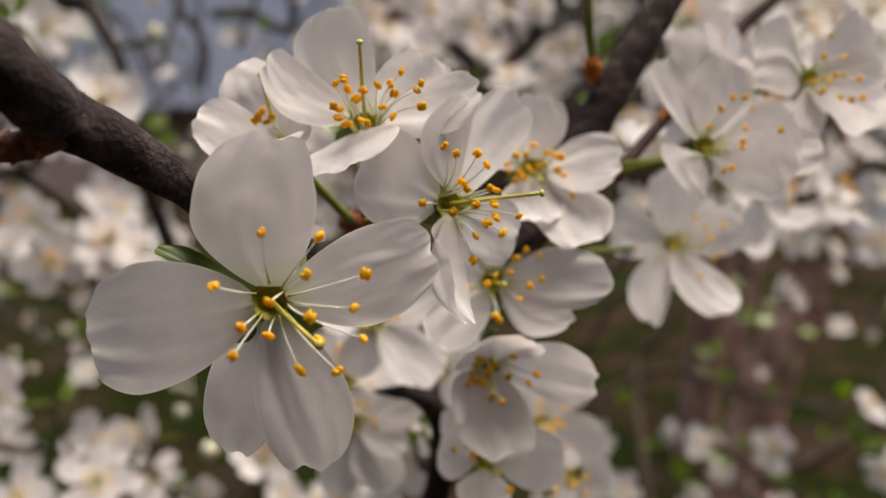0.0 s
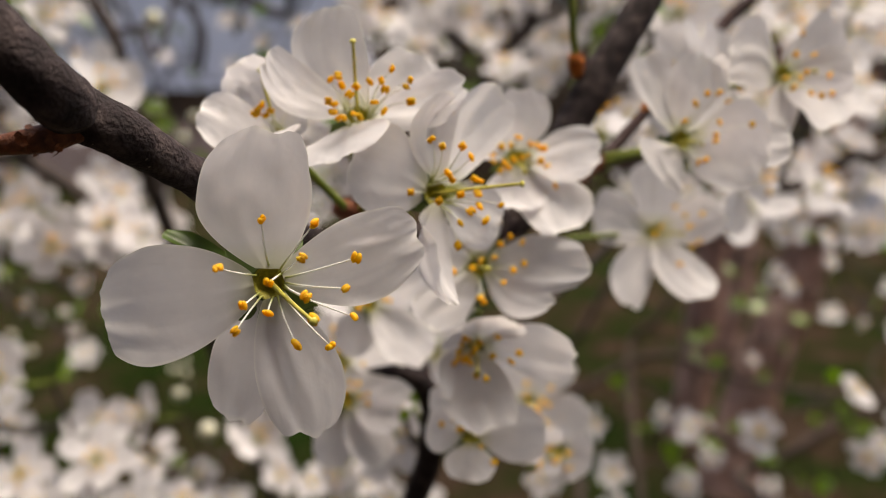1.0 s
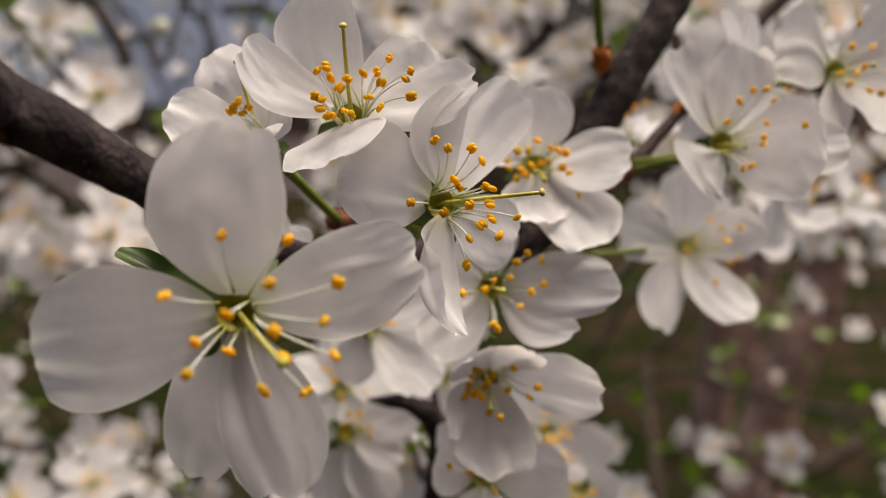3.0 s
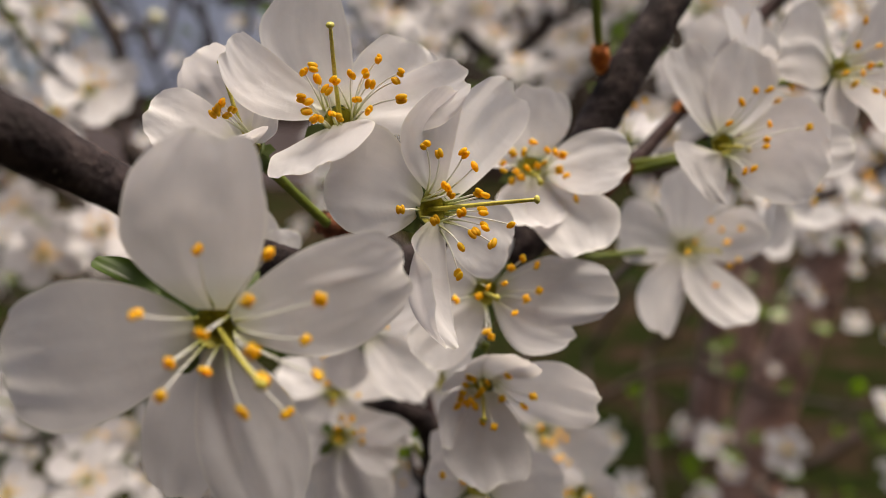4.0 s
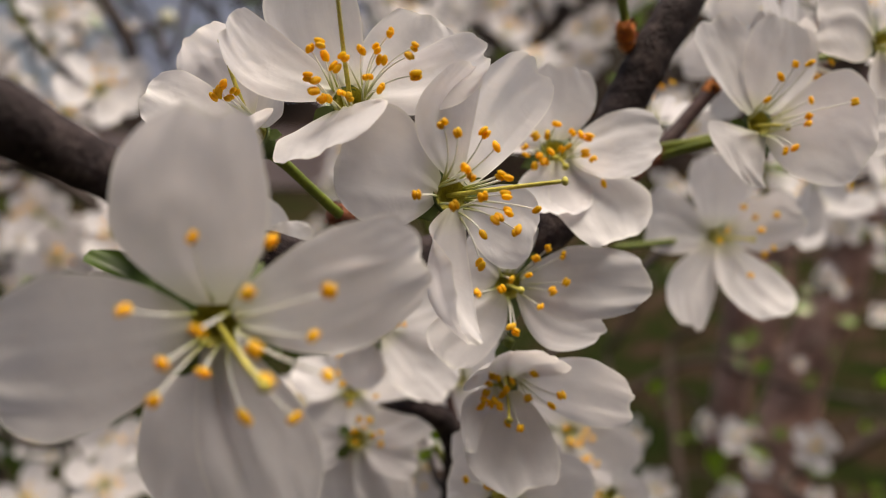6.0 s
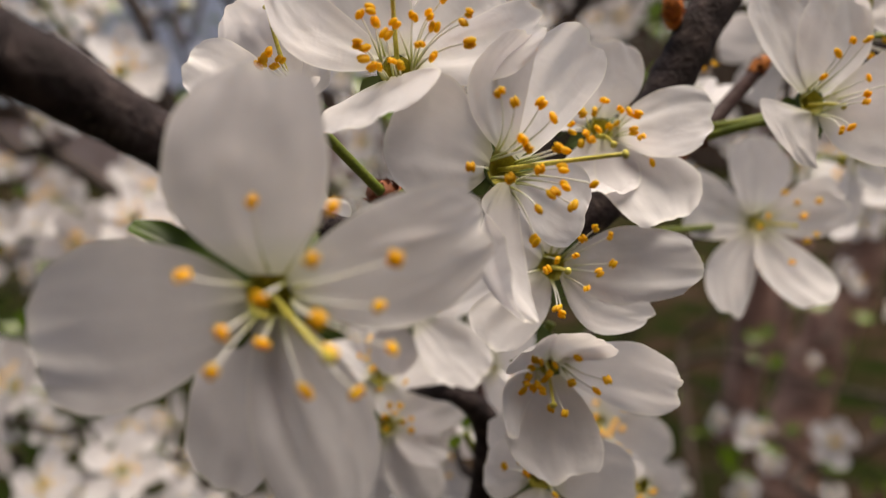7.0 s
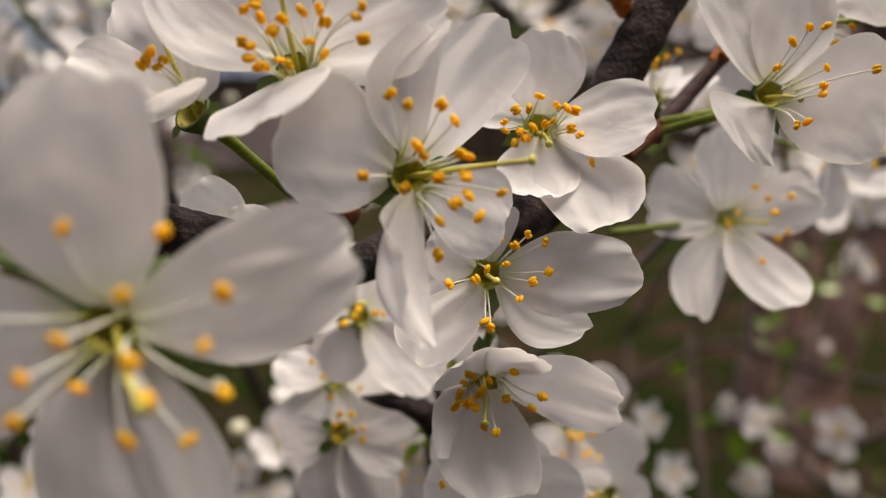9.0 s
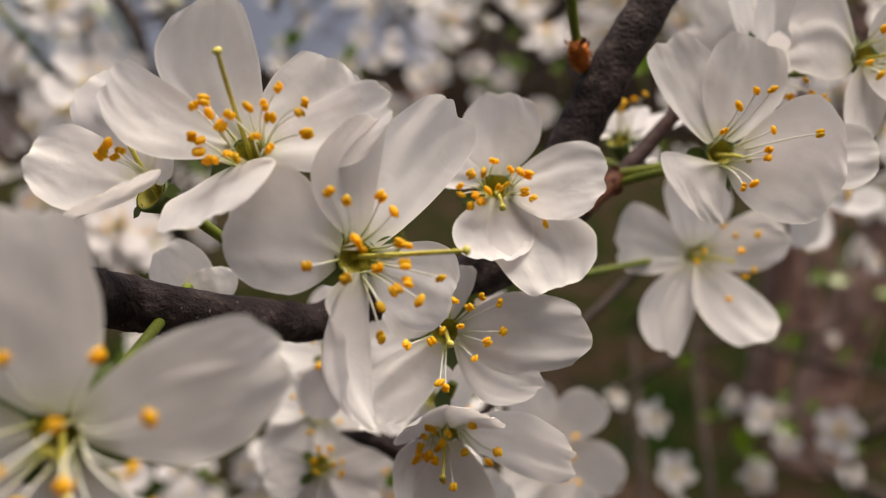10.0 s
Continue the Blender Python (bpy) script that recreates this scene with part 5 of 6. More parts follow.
def connect(far):
    """Thin twigs that tie the blossoms further off to each other and to the branches behind them."""
    rnd = random.Random(31)
    rest = []
    done = [Vector(p) for p in WOOD]
    todo = list(FEET)
    near = {i: min(((p - q).length, j) for j, q in enumerate(done)) for i, p in enumerate(todo)}
    while near:
        i = min(near, key=lambda k: near[k][0])
        d, j = near.pop(i)
        a, b = todo[i], done[j]
        done.append(a)
        for k in near:
            e = (todo[k] - a).length
            if e < near[k][0]:
                near[k] = (e, len(done) - 1)
        if d > far:
            continue
        bow = Vector((rnd.uniform(-1, 1), rnd.uniform(0.2, 1), rnd.uniform(-1, 0.3))) * d * 0.16
        rows = [(*b, 0.95), (*(b.lerp(a, 0.35) + bow), 0.85), (*(b.lerp(a, 0.7) + bow * 0.8), 0.75), (*a, 0.6)]
        if b.y > 0.52:
            rest.append(tube_data(spline([(x, y, z, r * MM) for x, y, z, r in rows], 3), 5))
            continue
        branch("thin brown flowering twig", rows, TWIG, "twig", 6, 0.1, 260.0, 4, 70 + i, group="flowering twigs")
    tagged(new("fine_twigs", mesh_of("fine_twigs", *joined(*rest), TWIG)), "mesh of thin brown twigs carrying distant blossoms", "twigs", kind="stuff")


def leaf_sprig(at, size, seed):
    """A few fresh leaves on a short green shoot; size in mm."""
    rnd = random.Random(seed)
    root = tagged(new("leaf_sprig"), "fresh bright green leaves on a short shoot", "leaves", "young leaves")
    root.location = at
    for i in range(rnd.choice((2, 3, 3))):
        d = Vector((rnd.uniform(-1, 1), rnd.uniform(-0.8, 0.3), rnd.uniform(-0.2, 1))).normalized() * size * rnd.uniform(0.7, 1.15)
        axis = Vector((rnd.uniform(-0.5, 0.5), -0.7, 0.8))
        part("leaf", petal_mesh(d, size * rnd.uniform(0.45, 0.6), axis, rnd.uniform(-0.1, 0.1), 0.45, rnd.uniform(-30, 30), seed * 7 + i, 10, 8, 0.8, LEAF, 0.35, 1.6), root)
    FEET.append(Vector(at) + Vector((0.003, 0.009, -0.012)))
    part("shoot", tube("shoot", [(0, 0, 0, 0.0006), (0.002, 0.004, -0.006, 0.0007), (0.003, 0.009, -0.012, 0.0009)], STALK, 6), root, "thin green shoot")


def single_leaf(label, at, tip, width):
    """One leaf from its foot; tip and width in mm."""
    root = tagged(new("leaf", petal_mesh(tip, width, (0.1, -0.8, 0.6), -0.06, 1.2, 20, 77, 14, 10, 0.2, DARKLEAF, 0.0, 1.0, wide=0.72)), label, "leaf")
    root.location = at


# ---- blossoms further off ----
scatter([(-0.2224, 0.4185, 1.4476), (-0.0938, 0.2156, 1.4026), (-0.1345, 0.3163, 1.3585), (-0.1603, 0.3057, 1.3534), (-0.1937, 0.3406, 1.348), (-0.1321, 0.2553, 1.3504), (-0.1127, 0.2601, 1.3523), (-0.1844, 0.3298, 1.3446), (-0.2443, 0.419, 1.3055), (-0.2169, 0.4566, 1.2875), (-0.3488, 0.631, 1.2272), (-0.2971, 0.6176, 1.1878), (-0.1181, 0.2487, 1.2884), (-0.1068, 0.2597, 1.2868), (-0.1088, 0.2258, 1.2863), (-0.1138, 0.2837, 1.2575), (-0.1383, 0.2321, 1.2777), (-0.1229, 0.2028, 1.3217), (-0.24, 0.4044, 1.2175), (-0.144, 0.434, 1.1752), (-0.1218, 0.4858, 1.1782), (-0.0763, 0.3418, 1.2199), (-0.0444, 0.5175, 1.4499), (-0.005, 0.3319, 1.4412)], 60)
scatter([(0.0121, 0.3951, 1.4439), (-0.0113, 0.3345, 1.4223), (0.0346, 0.5085, 1.4415), (-0.0289, 0.4425, 1.4565), (0.0638, 0.4627, 1.4338), (0.0645, 0.442, 1.42), (0.0635, 0.4947, 1.4101), (0.0978, 0.5245, 1.4616), (0.1432, 0.6397, 1.4771), (-0.0534, 0.5274, 1.4598), (0.0423, 0.5081, 1.4579), (0.2489, 0.5563, 1.2739), (0.281, 0.5964, 1.2547), (0.3992, 0.7503, 1.188), (0.4975, 0.8683, 1.1445), (0.308, 0.5994, 1.2945), (0.2776, 0.4954, 1.3099), (0.4362, 0.8339, 1.2252), (0.2154, 0.372, 1.2525), (0.1646, 0.3608, 1.2355), (0.224, 0.5803, 1.1148), (0.089, 0.4112, 1.2175), (0.0916, 0.3736, 1.2069), (0.1808, 0.5182, 1.1691)], 84)
scatter([(0.1782, 0.5782, 1.1525), (0.2249, 0.3672, 1.22), (0.1851, 0.5259, 1.1189), (0.2824, 0.6032, 1.078), (0.0969, 0.6095, 1.1394), (0.1141, 0.2261, 1.3748), (0.1737, 0.326, 1.3803), (0.1846, 0.3971, 1.3434), (0.1487, 0.3561, 1.3473), (0.1825, 0.4675, 1.3506), (0.2383, 0.4169, 1.3296), (0.1683, 0.3071, 1.4253), (0.1834, 0.4253, 1.4505), (0.1558, 0.481, 1.4601), (0.1337, 0.3696, 1.4415), (0.2107, 0.3721, 1.3976), (0.2024, 0.3894, 1.4071), (0.1635, 0.3468, 1.3726), (0.1964, 0.3437, 1.3653), (0.1882, 0.3793, 1.3866), (-0.0835, 0.5423, 1.3216), (-0.0609, 0.4543, 1.3565), (-0.0947, 0.5665, 1.3538), (-0.0602, 0.5242, 1.3765)], 108)
scatter([(-0.0367, 0.2722, 1.2588), (-0.0333, 0.3347, 1.2223), (-0.0208, 0.5199, 1.1786), (0.0642, 0.4249, 1.175), (-0.0618, 0.3523, 1.2114), (0.1192, 0.4453, 1.3934), (0.1226, 0.5054, 1.3833), (0.1097, 0.4375, 1.3504), (-0.2686, 0.5717, 1.4662), (-0.2523, 0.4875, 1.4314), (-0.2713, 0.6914, 1.3673), (-0.248, 0.667, 1.3181), (-0.2714, 0.4542, 1.214), (-0.233, 0.4094, 1.205), (-0.1664, 0.2629, 1.3529), (-0.2108, 0.3257, 1.3189), (-0.1463, 0.2194, 1.295), (0.1739, 0.28, 1.3781), (0.1835, 0.296, 1.4151), (0.284, 0.447, 1.262), (0.2542, 0.3856, 1.2306), (-0.1018, 0.2817, 1.2402), (-0.1144, 0.2366, 1.2624), (-0.1319, 0.2268, 1.266)], 132)
scatter([(-0.0042, 0.2798, 1.2379), (0.0828, 0.3199, 1.2123), (-0.2083, 0.4306, 1.4505), (-0.1492, 0.3449, 1.3621), (-0.1741, 0.3579, 1.3367), (-0.1482, 0.2836, 1.3509), (-0.2038, 0.3423, 1.3349), (-0.1479, 0.2753, 1.3617)], 156)
scatter([(-0.2214, 0.4533, 1.4324), (-0.2202, 0.4772, 1.4231), (-0.0337, 0.521, 1.4477), (0.0115, 0.5973, 1.4476), (0.0593, 0.5336, 1.4662), (0.0266, 0.6129, 1.4497), (0.0217, 0.6059, 1.4332), (0.0344, 0.5977, 1.4257), (0.0605, 0.5632, 1.4192), (-0.1983, 0.5578, 1.3919), (-0.3835, 0.7603, 1.1812), (-0.3644, 0.7374, 1.1703), (0.3085, 0.725, 1.147), (0.2123, 0.5745, 1.1441), (-0.4228, 0.796, 1.1633)], 700, half_open=True)
scatter([(0.0497, 0.1542, 1.4054), (-0.0344, 0.2252, 1.3241), (-0.155, 0.9374, 1.3761), (0.0266, 0.7415, 1.4568), (0.1961, 0.4934, 1.3834), (-0.1187, 0.7143, 1.3028), (-0.2509, 1.0505, 1.4932), (0.1467, 0.4717, 1.4676), (-0.3548, 0.594, 1.2566), (0.205, 0.3653, 1.4438), (0.0259, 0.9446, 1.4594), (-0.1197, 0.3821, 1.1839), (0.1895, 0.5514, 1.4849), (0.1899, 1.04, 1.5391), (-0.0546, 0.2518, 1.3026), (-0.1151, 0.2604, 1.3559), (-0.1659, 0.6775, 1.0893), (-0.1759, 0.9935, 1.2757), (-0.1368, 0.5338, 1.1683), (-0.0813, 0.9695, 1.476), (0.0625, 0.6591, 1.4874), (-0.223, 0.4013, 1.1796), (-0.1247, 0.8801, 1.3212), (-0.1034, 0.7312, 1.4103)], 900)
scatter([(0.0458, 0.5357, 1.4866), (-0.2044, 0.3471, 1.3404), (0.1259, 0.33, 1.4461), (0.07, 0.7326, 1.5), (-0.0216, 0.472, 1.4693), (-0.0588, 0.7503, 1.368), (0.1793, 0.5284, 1.3547), (0.0064, 0.4125, 1.4577), (0.2183, 0.6636, 1.4893), (0.1356, 0.4109, 1.3516), (-0.0453, 0.7479, 1.3985), (-0.2589, 0.6445, 1.3214), (-0.0423, 0.9792, 1.4675), (-0.0504, 0.5501, 1.4777), (0.0952, 0.8262, 1.5225), (-0.1904, 0.3435, 1.4468), (-0.1601, 0.9834, 1.3783), (-0.2284, 0.6373, 1.49), (0.1156, 1.0401, 1.5402), (0.1496, 0.3816, 1.4145), (0.0018, 0.2414, 1.3333), (-0.0194, 0.9224, 1.3709), (-0.057, 0.6274, 1.397), (0.1318, 0.8255, 1.5183)], 924)
scatter([(0.0054, 0.7333, 1.3893), (-0.0477, 0.2635, 1.2943), (-0.0043, 0.3796, 1.2714), (-0.1342, 0.4699, 1.138), (0.1705, 0.5559, 1.3306), (-0.0108, 0.4052, 1.4218), (-0.0177, 0.7352, 1.4054), (-0.4861, 0.8075, 1.1993), (0.0868, 0.4577, 1.4607), (-0.1969, 0.4998, 1.3158), (-0.1501, 0.678, 1.4443), (-0.0853, 0.7353, 1.4303), (-0.1495, 0.5816, 1.4097), (0.0619, 0.1507, 1.3853), (0.3787, 0.6167, 1.2472), (-0.0484, 0.37, 1.1934), (0.1805, 0.5135, 1.4749), (-0.04, 0.2514, 1.295), (-0.0168, 0.2163, 1.3355), (-0.1307, 0.8178, 1.4726), (-0.3107, 0.5175, 1.2927), (-0.0669, 0.5136, 1.4387), (0.1563, 0.3174, 1.4448), (-0.2062, 0.8196, 1.4112)], 948)
scatter([(0.0002, 0.758, 1.5013), (-0.0404, 0.6302, 1.4028), (-0.0117, 1.026, 1.496), (-0.1058, 0.6782, 1.4292), (-0.0933, 0.8252, 1.4548), (-0.0622, 0.2466, 1.2831), (0.2975, 0.622, 1.4984), (-0.1364, 0.3173, 1.2169), (0.3, 0.8499, 1.5342), (-0.1576, 0.362, 1.3403), (0.1628, 0.451, 1.338), (0.0232, 0.603, 1.4378), (0.0147, 0.6401, 1.3949), (0.1994, 0.9066, 1.5188), (0.2579, 0.4124, 1.2037), (-0.1202, 0.6717, 1.4069), (-0.0027, 0.6905, 1.4442), (-0.0463, 0.5894, 1.4802), (0.1898, 0.3266, 1.4269), (-0.1903, 0.7199, 1.4672), (-0.124, 0.6996, 1.4608), (0.142, 1.0455, 1.5703), (0.0005, 1.0412, 1.5464), (0.153, 0.4505, 1.397)], 972)
scatter([(0.1688, 0.4076, 1.3861), (0.0292, 0.4456, 1.3765), (0.1672, 0.5224, 1.3612), (-0.0901, 0.8711, 1.4868), (-0.0984, 0.7031, 1.4654), (0.2395, 0.4013, 1.4613), (0.2349, 0.5164, 1.4766), (-0.012, 0.8238, 1.4052), (-0.1641, 0.6056, 1.1298), (-0.118, 0.6766, 1.4106), (0.0028, 0.7467, 1.4518), (-0.3045, 0.5128, 1.4918), (-0.347, 0.5608, 1.2837), (-0.1594, 0.9941, 1.3339), (-0.1497, 0.3591, 1.2006), (0.2402, 0.6223, 1.3946), (-0.1254, 0.8782, 1.3766), (0.1413, 0.3386, 1.4005), (0.0005, 1.0336, 1.503), (0.1966, 0.5564, 1.3195), (0.0191, 0.9066, 1.4785), (-0.0275, 0.6775, 1.4685), (-0.1513, 0.2436, 1.3093), (-0.1288, 0.766, 1.3864)], 996)
scatter([(-0.3382, 0.8783, 1.3112), (-0.2741, 1.0364, 1.4419), (-0.1849, 0.2759, 1.2753), (0.1656, 0.4869, 1.3374), (-0.0239, 0.8921, 1.5225), (-0.0142, 0.6287, 1.444), (-0.1583, 0.7988, 1.2714), (0.0423, 0.6585, 1.367), (-0.0856, 0.7085, 1.4162), (-0.1421, 0.9, 1.4403), (-0.0195, 0.3301, 1.2137), (0.023, 0.4707, 1.4618), (0.1659, 1.0431, 1.5572), (0.335, 0.7983, 1.5424), (0.1116, 0.4125, 1.4577), (-0.0414, 1.0315, 1.4913), (-0.0494, 0.688, 1.4503), (-0.1242, 0.7259, 1.3683), (-0.184, 0.997, 1.2953), (-0.0097, 0.6874, 1.4961)], 1020)
scatter([(-0.1832, 0.3301, 1.4097), (-0.1941, 0.3693, 1.3976), (-0.2576, 0.5486, 1.4491), (-0.1766, 0.2979, 1.4151), (-0.2012, 0.3339, 1.4308), (-0.1972, 0.3968, 1.4115), (-0.2344, 0.4303, 1.4394), (-0.1913, 0.4218, 1.3926), (-0.2183, 0.3629, 1.3632), (-0.2281, 0.4145, 1.3533), (-0.2896, 0.8337, 1.4407), (-0.3143, 0.7558, 1.4683)], 1300)
scatter([(0.0301, 0.4096, 1.4494), (-0.0233, 0.4759, 1.4821), (-0.0002, 0.4042, 1.4437), (0.0494, 0.4112, 1.453), (-0.0257, 0.531, 1.473), (0.0892, 0.387, 1.4656), (-0.0357, 0.4804, 1.4565), (0.027, 0.5757, 1.4602), (-0.0349, 0.4389, 1.4435), (-0.0246, 0.3618, 1.4339), (-0.0326, 0.5396, 1.4749), (0.0069, 0.5292, 1.465), (0.0814, 0.5317, 1.4899), (0.0916, 0.4628, 1.4654), (0.0552, 0.4703, 1.4635), (-0.0325, 0.3602, 1.4415), (0.1227, 0.476, 1.4571), (0.0132, 0.408, 1.4481), (-0.0284, 0.4771, 1.4736), (0.0384, 0.4417, 1.4477), (-0.0419, 0.4569, 1.4487), (0.041, 0.462, 1.4719), (0.0678, 0.54, 1.4206), (0.0634, 0.4012, 1.4322), (0.026, 0.4746, 1.4346)], 1400)
scatter([(0.0784, 0.449, 1.4398), (0.0397, 0.4439, 1.4323), (0.0864, 0.3583, 1.4214), (0.0381, 0.4658, 1.4129), (0.0315, 0.3633, 1.4148), (0.0191, 0.3878, 1.4287), (0.0664, 0.5762, 1.4432), (0.1567, 0.3568, 1.4335), (0.332, 0.5744, 1.4606), (0.1826, 0.3782, 1.4285), (0.2295, 0.4385, 1.4597), (0.2503, 0.498, 1.4459), (0.3017, 0.5242, 1.4328), (0.2345, 0.4913, 1.4319), (0.2309, 0.4034, 1.4424), (0.2631, 0.4789, 1.3742), (0.1876, 0.3865, 1.3499), (0.2043, 0.4374, 1.3285), (0.1659, 0.3455, 1.3693), (0.1882, 0.3519, 1.3578), (0.2643, 0.4397, 1.3374), (0.2003, 0.3685, 1.339), (0.2427, 0.4564, 1.3657), (0.31, 0.5543, 1.3389), (0.2069, 0.3672, 1.3391)], 1425)
scatter([(0.2453, 0.4132, 1.3309), (0.2996, 0.5301, 1.3574), (0.0882, 0.3563, 1.3936), (0.1126, 0.4059, 1.3846), (0.0893, 0.3918, 1.3854), (0.113, 0.4524, 1.3943), (0.1271, 0.5191, 1.3736), (-0.0666, 0.4067, 1.463), (-0.0393, 0.3663, 1.4491), (-0.0631, 0.4495, 1.4771), (-0.0552, 0.4126, 1.4672), (-0.0695, 0.4865, 1.4772), (-0.0439, 0.4795, 1.4828), (-0.2324, 0.4607, 1.4734), (-0.2291, 0.4412, 1.4489), (-0.1967, 0.4536, 1.4735), (-0.2278, 0.503, 1.4582), (-0.182, 0.3805, 1.444), (-0.203, 0.3937, 1.454), (-0.0533, 0.392, 1.3515), (-0.0362, 0.3897, 1.356), (-0.0646, 0.4625, 1.3403), (-0.0599, 0.4691, 1.355), (-0.0643, 0.4171, 1.365), (-0.054, 0.3724, 1.3747)], 1450)
scatter([(0.0003, 0.132, 1.355), (-0.0013, 0.1453, 1.3446), (-0.0096, 0.1527, 1.3294), (0.0195, 0.1446, 1.3398)], 1500)
scatter([(-0.2009, 0.3569, 1.4081), (-0.1095, 0.2559, 1.4063), (-0.1305, 0.2675, 1.396), (-0.1699, 0.31, 1.3874), (-0.1485, 0.297, 1.4307), (-0.1101, 0.3026, 1.3488), (-0.1131, 0.2574, 1.3582), (-0.1827, 0.3565, 1.3335), (-0.1574, 0.329, 1.3343), (-0.1067, 0.2661, 1.3505), (0.0688, 0.224, 1.4244), (0.0792, 0.2259, 1.4186), (0.1431, 0.3664, 1.4417), (0.0973, 0.2211, 1.4197), (0.1444, 0.3008, 1.4352), (0.1844, 0.3509, 1.4294), (0.1035, 0.2043, 1.4099), (0.1394, 0.257, 1.4038), (0.1263, 0.2797, 1.4345), (0.1379, 0.3621, 1.4203), (0.1203, 0.2253, 1.4277), (0.0795, 0.1907, 1.3747), (0.088, 0.2203, 1.3776)], 1600)
buds([(-0.1333, 0.3632, 1.4331), (-0.166, 0.5271, 1.3837), (-0.1644, 0.4913, 1.3724), (-0.161, 0.4499, 1.2161), (-0.1042, 0.3228, 1.2501), (-0.2637, 0.7325, 1.1309), (-0.2655, 0.77, 1.1121), (-0.3065, 0.8923, 1.0867), (0.027, 0.5223, 1.4379), (0.0533, 0.5458, 1.4479), (0.107, 0.5145, 1.4581), (-0.0946, 0.5278, 1.3356), (-0.4157, 0.7212, 1.1682), (-0.3952, 0.7134, 1.1548), (-0.2341, 0.6381, 1.2216), (0.0009, 0.5298, 1.4347)], 1100)
leaf_sprig((-0.1704, 0.4458, 1.396), 14.4, 200)
leaf_sprig((-0.1638, 0.4592, 1.3921), 9.5, 201)
leaf_sprig((-0.1184, 0.3916, 1.3688), 7.6, 202)
leaf_sprig((-0.1751, 0.3127, 1.3735), 9.1, 203)
leaf_sprig((-0.0653, 0.4809, 1.3361), 13.8, 204)
leaf_sprig((-0.168, 0.3315, 1.4496), 8.4, 205)
leaf_sprig((-0.2252, 0.4527, 1.4384), 8.1, 206)
leaf_sprig((-0.1935, 0.4915, 1.3534), 13.0, 207)
leaf_sprig((-0.14, 0.3866, 1.3846), 9.7, 208)
leaf_sprig((-0.0653, 0.5075, 1.3276), 16.1, 209)
leaf_sprig((-0.1455, 0.3312, 1.4292), 7.3, 210)
leaf_sprig((-0.0989, 0.4253, 1.4163), 13.1, 211)
leaf_sprig((-0.0531, 0.3624, 1.3651), 6.5, 212)
leaf_sprig((-0.0709, 0.427, 1.4076), 14.1, 213)
leaf_sprig((0.0629, 0.3225, 1.401), 9.7, 214)
leaf_sprig((0.0898, 0.4523, 1.4341), 14.7, 215)
leaf_sprig((0.0577, 0.2737, 1.4262), 5.2, 216)
leaf_sprig((0.1863, 0.3749, 1.4421), 9.8, 217)
leaf_sprig((0.1026, 0.4156, 1.3908), 8.3, 218)
leaf_sprig((0.069, 0.3254, 1.4176), 6.8, 219)
leaf_sprig((0.2784, 0.4751, 1.381), 10.8, 220)
leaf_sprig((0.1061, 0.4213, 1.4255), 13.0, 221)
leaf_sprig((0.0661, 0.3146, 1.3727), 6.7, 222)
leaf_sprig((0.1353, 0.2762, 1.421), 6.1, 223)
leaf_sprig((0.1783, 0.7023, 1.1187), 12.5, 224)
leaf_sprig((0.2448, 0.6625, 1.1638), 17.7, 225)
leaf_sprig((0.2437, 0.5242, 1.1383), 9.1, 226)
leaf_sprig((0.3266, 0.539, 1.1401), 9.8, 227)
leaf_sprig((0.4397, 0.8178, 0.9702), 14.4, 228)
leaf_sprig((0.3014, 0.513, 1.1908), 10.3, 229)
leaf_sprig((0.1722, 0.7256, 1.0129), 13.2, 230)
leaf_sprig((0.1897, 0.5776, 1.1203), 13.1, 231)
leaf_sprig((0.1625, 0.5565, 1.1506), 8.8, 232)
leaf_sprig((0.2619, 0.5717, 1.1174), 13.1, 233)
leaf_sprig((0.3467, 0.5886, 1.2389), 8.6, 234)
leaf_sprig((0.2477, 0.6322, 1.2565), 10.4, 235)
leaf_sprig((0.3708, 0.8329, 1.1918), 15.7, 236)
leaf_sprig((0.4372, 0.693, 1.1047), 16.4, 237)
leaf_sprig((0.2253, 0.8448, 1.2152), 12.3, 238)
leaf_sprig((0.3654, 0.7002, 1.0264), 10.8, 239)
leaf_sprig((0.3573, 0.8462, 1.0178), 16.1, 240)
leaf_sprig((0.2019, 0.8174, 1.0828), 19.7, 241)
leaf_sprig((0.4319, 0.8157, 1.0392), 20.4, 242)
leaf_sprig((0.2928, 0.8, 1.0513), 21.1, 243)
leaf_sprig((0.2706, 0.6834, 1.077), 17.8, 244)
leaf_sprig((0.3376, 0.7132, 1.1627), 15.6, 245)
leaf_sprig((-0.4446, 0.734, 1.1633), 25.9, 246)
leaf_sprig((-0.2747, 0.6528, 1.2193), 20.4, 247)
leaf_sprig((-0.3516, 0.6924, 1.1513), 15.4, 248)
leaf_sprig((-0.3389, 0.5474, 1.2273), 15.2, 249)
leaf_sprig((-0.3224, 0.749, 1.1779), 22.2, 250)
leaf_sprig((-0.3761, 0.6889, 1.2557), 17.0, 251)
leaf_sprig((-0.3832, 0.6803, 1.2384), 22.8, 252)
leaf_sprig((-0.339, 0.6671, 1.1537), 17.2, 253)
leaf_sprig((-0.0936, 0.4138, 1.443), 8.8, 254)
leaf_sprig((-0.1324, 0.5179, 1.4576), 8.0, 255)
leaf_sprig((-0.1971, 0.4674, 1.4593), 6.3, 256)
leaf_sprig((-0.1786, 0.5149, 1.4405), 9.0, 257)
leaf_sprig((-0.1671, 0.5152, 1.4424), 7.0, 258)
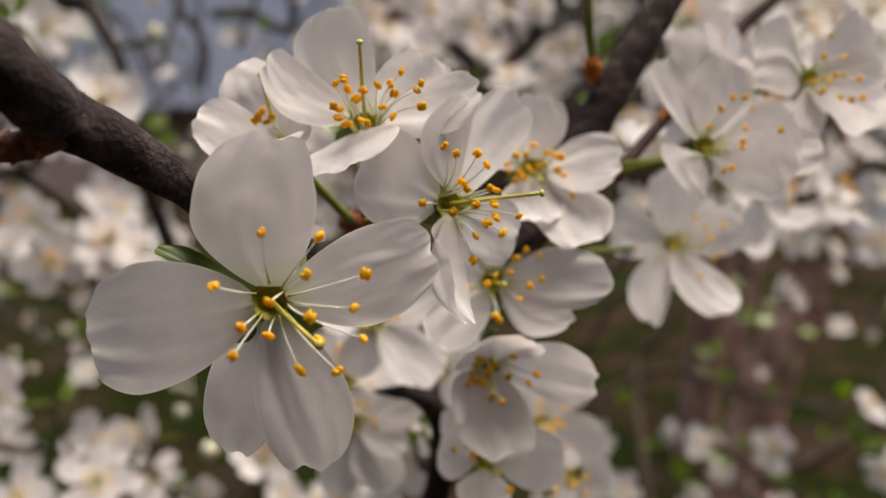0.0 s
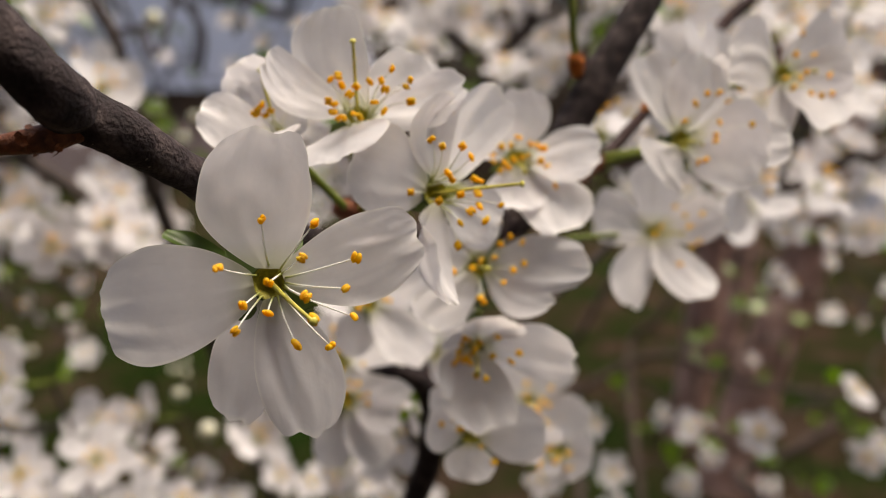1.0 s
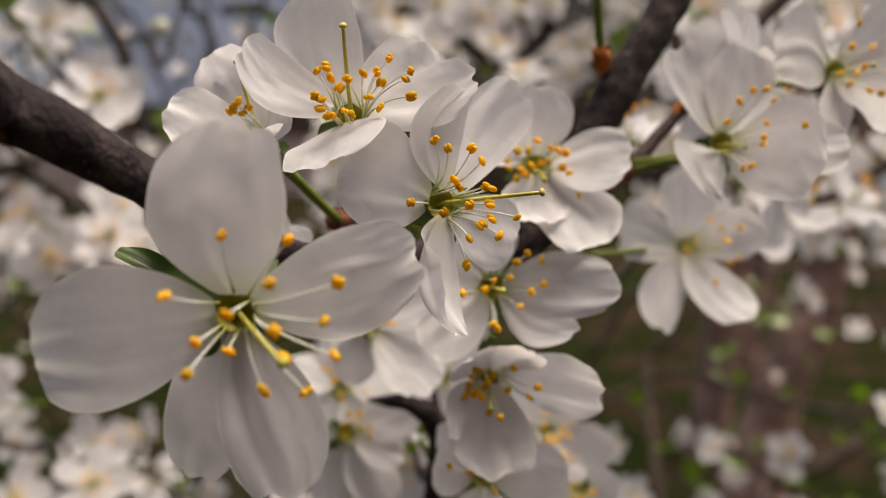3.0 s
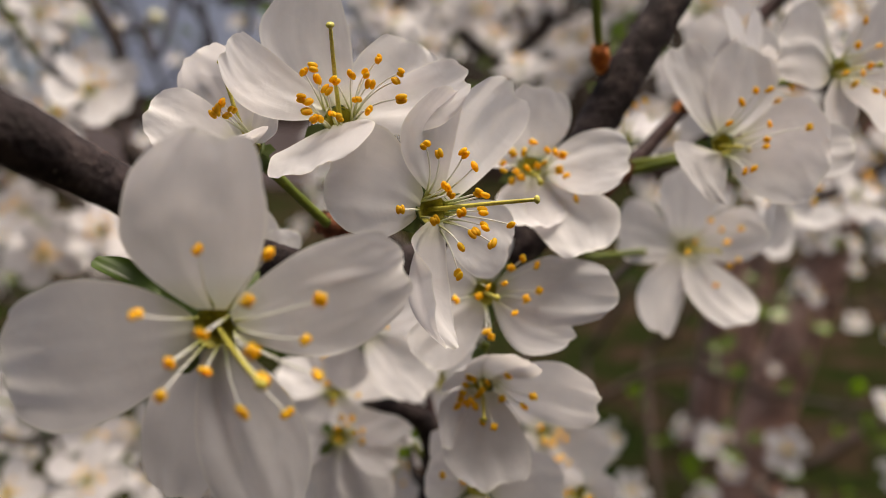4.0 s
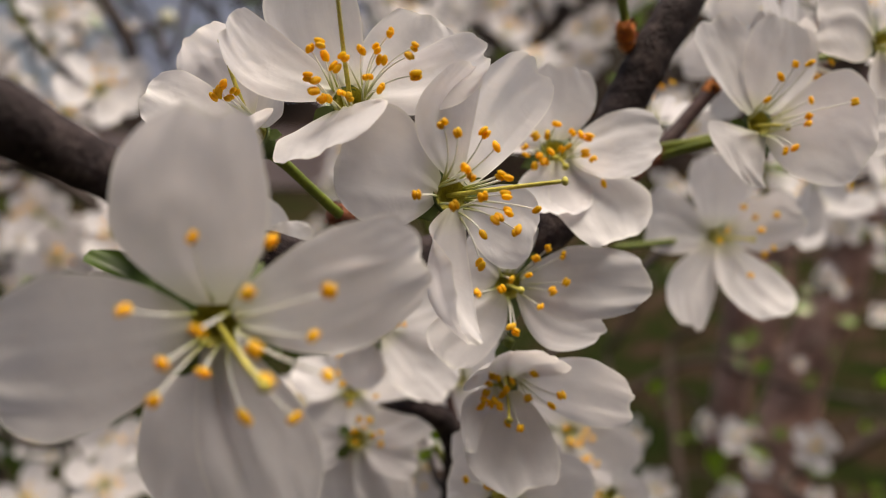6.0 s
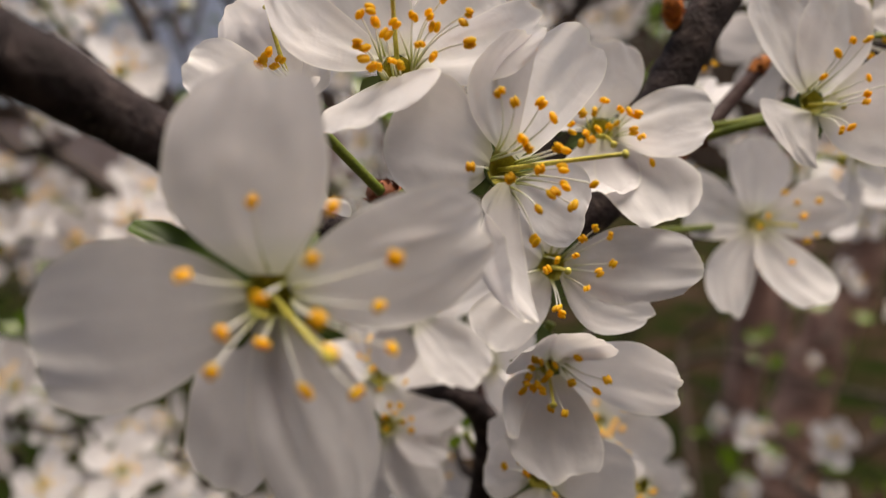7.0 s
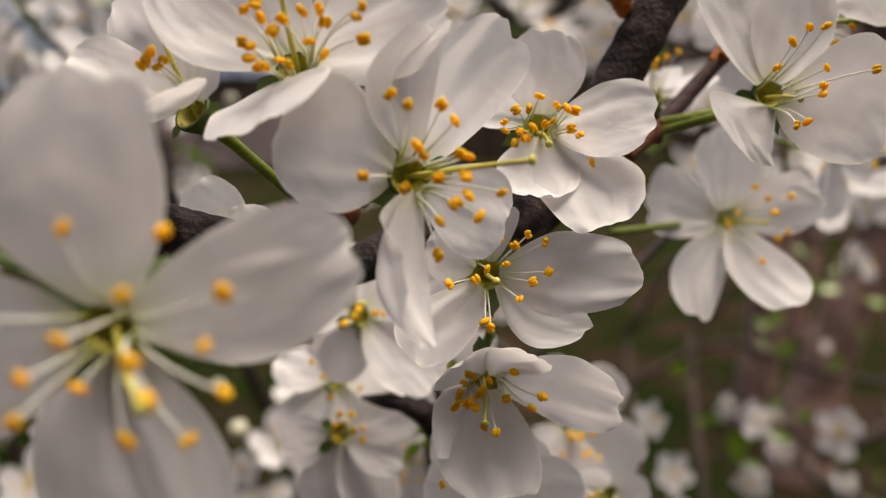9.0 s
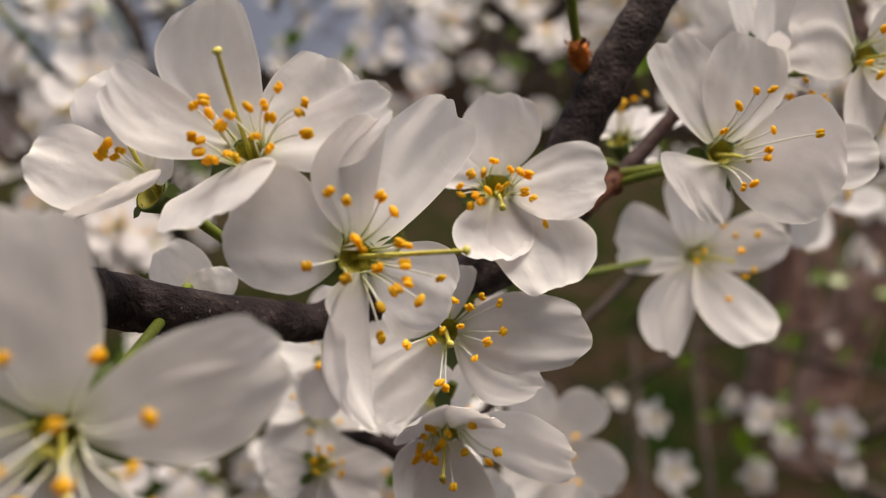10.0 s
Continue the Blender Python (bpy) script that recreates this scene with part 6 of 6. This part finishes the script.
leaf_sprig((-0.1613, 0.5105, 1.4159), 7.0, 259)
leaf_sprig((-0.1107, 0.2073, 1.4238), 8.0, 260)
leaf_sprig((-0.2005, 0.3475, 1.3554), 7.7, 261)
leaf_sprig((-0.1883, 0.3478, 1.3567), 7.0, 262)
leaf_sprig((-0.1245, 0.2943, 1.3413), 7.5, 263)
leaf_sprig((-0.1002, 0.2993, 1.3697), 8.4, 264)
leaf_sprig((-0.1173, 0.2631, 1.2794), 7.3, 265)
leaf_sprig((-0.0946, 0.2608, 1.2667), 6.7, 266)
leaf_sprig((0.1875, 0.3648, 1.4536), 10.5, 267)
leaf_sprig((0.243, 0.6731, 1.1861), 19.6, 268)
leaf_sprig((0.3701, 0.773, 1.1768), 20.8, 269)
leaf_sprig((0.4102, 0.7612, 1.1101), 24.0, 270)
leaf_sprig((0.1875, 0.5593, 1.1166), 21.0, 271)
leaf_sprig((0.3751, 0.6586, 1.1038), 28.0, 272)
leaf_sprig((0.1792, 0.3035, 1.3936), 9.0, 273)
leaf_sprig((0.3515, 0.589, 1.2849), 24.0, 274)
leaf_sprig((0.1238, 0.3113, 1.438), 9.0, 275)
leaf_sprig((0.061, 0.2071, 1.423), 9.0, 276)
leaf_sprig((0.0717, 0.1999, 1.3821), 6.0, 277)
leaf_sprig((0.3363, 0.7612, 1.1101), 20.0, 278)
leaf_sprig((-0.0189, 0.1513, 1.394), 7.5, 279)
leaf_sprig((-0.0034, 0.1227, 1.3475), 3.4, 280)
leaf_sprig((-0.2836, 0.5793, 1.2303), 18.0, 281)
leaf_sprig((0.3427, 0.689, 1.2763), 21.0, 282)
leaf_sprig((0.0216, 0.5078, 1.4007), 12.5, 283)
leaf_sprig((0.2525, 0.4631, 1.1468), 15.0, 284)
leaf_sprig((0.3644, 0.872, 1.1625), 27.0, 285)
leaf_sprig((-0.0074, 0.1394, 1.3843), 5.6, 286)
leaf_sprig((0.0434, 0.4761, 1.3783), 6.5, 400)
leaf_sprig((0.0078, 0.4797, 1.3898), 6.1, 401)
leaf_sprig((0.0006, 0.433, 1.3962), 7.4, 402)
leaf_sprig((-0.0563, 0.4961, 1.4468), 7.5, 403)
leaf_sprig((0.0162, 0.4459, 1.4064), 7.1, 404)
leaf_sprig((-0.0612, 0.4199, 1.4038), 6.9, 405)
leaf_sprig((0.0167, 0.5211, 1.4077), 10.9, 406)
leaf_sprig((-0.0268, 0.6196, 1.423), 11.1, 407)
leaf_sprig((0.0381, 0.3993, 1.4014), 6.4, 408)
leaf_sprig((0.0183, 0.4, 1.4174), 6.2, 409)
connect(0.45)
single_leaf('folded dark green leaf behind the largest blossom', (-0.0165, 0.0665, 1.3838), (-9.2, 1.5, 4.3), 2.3)
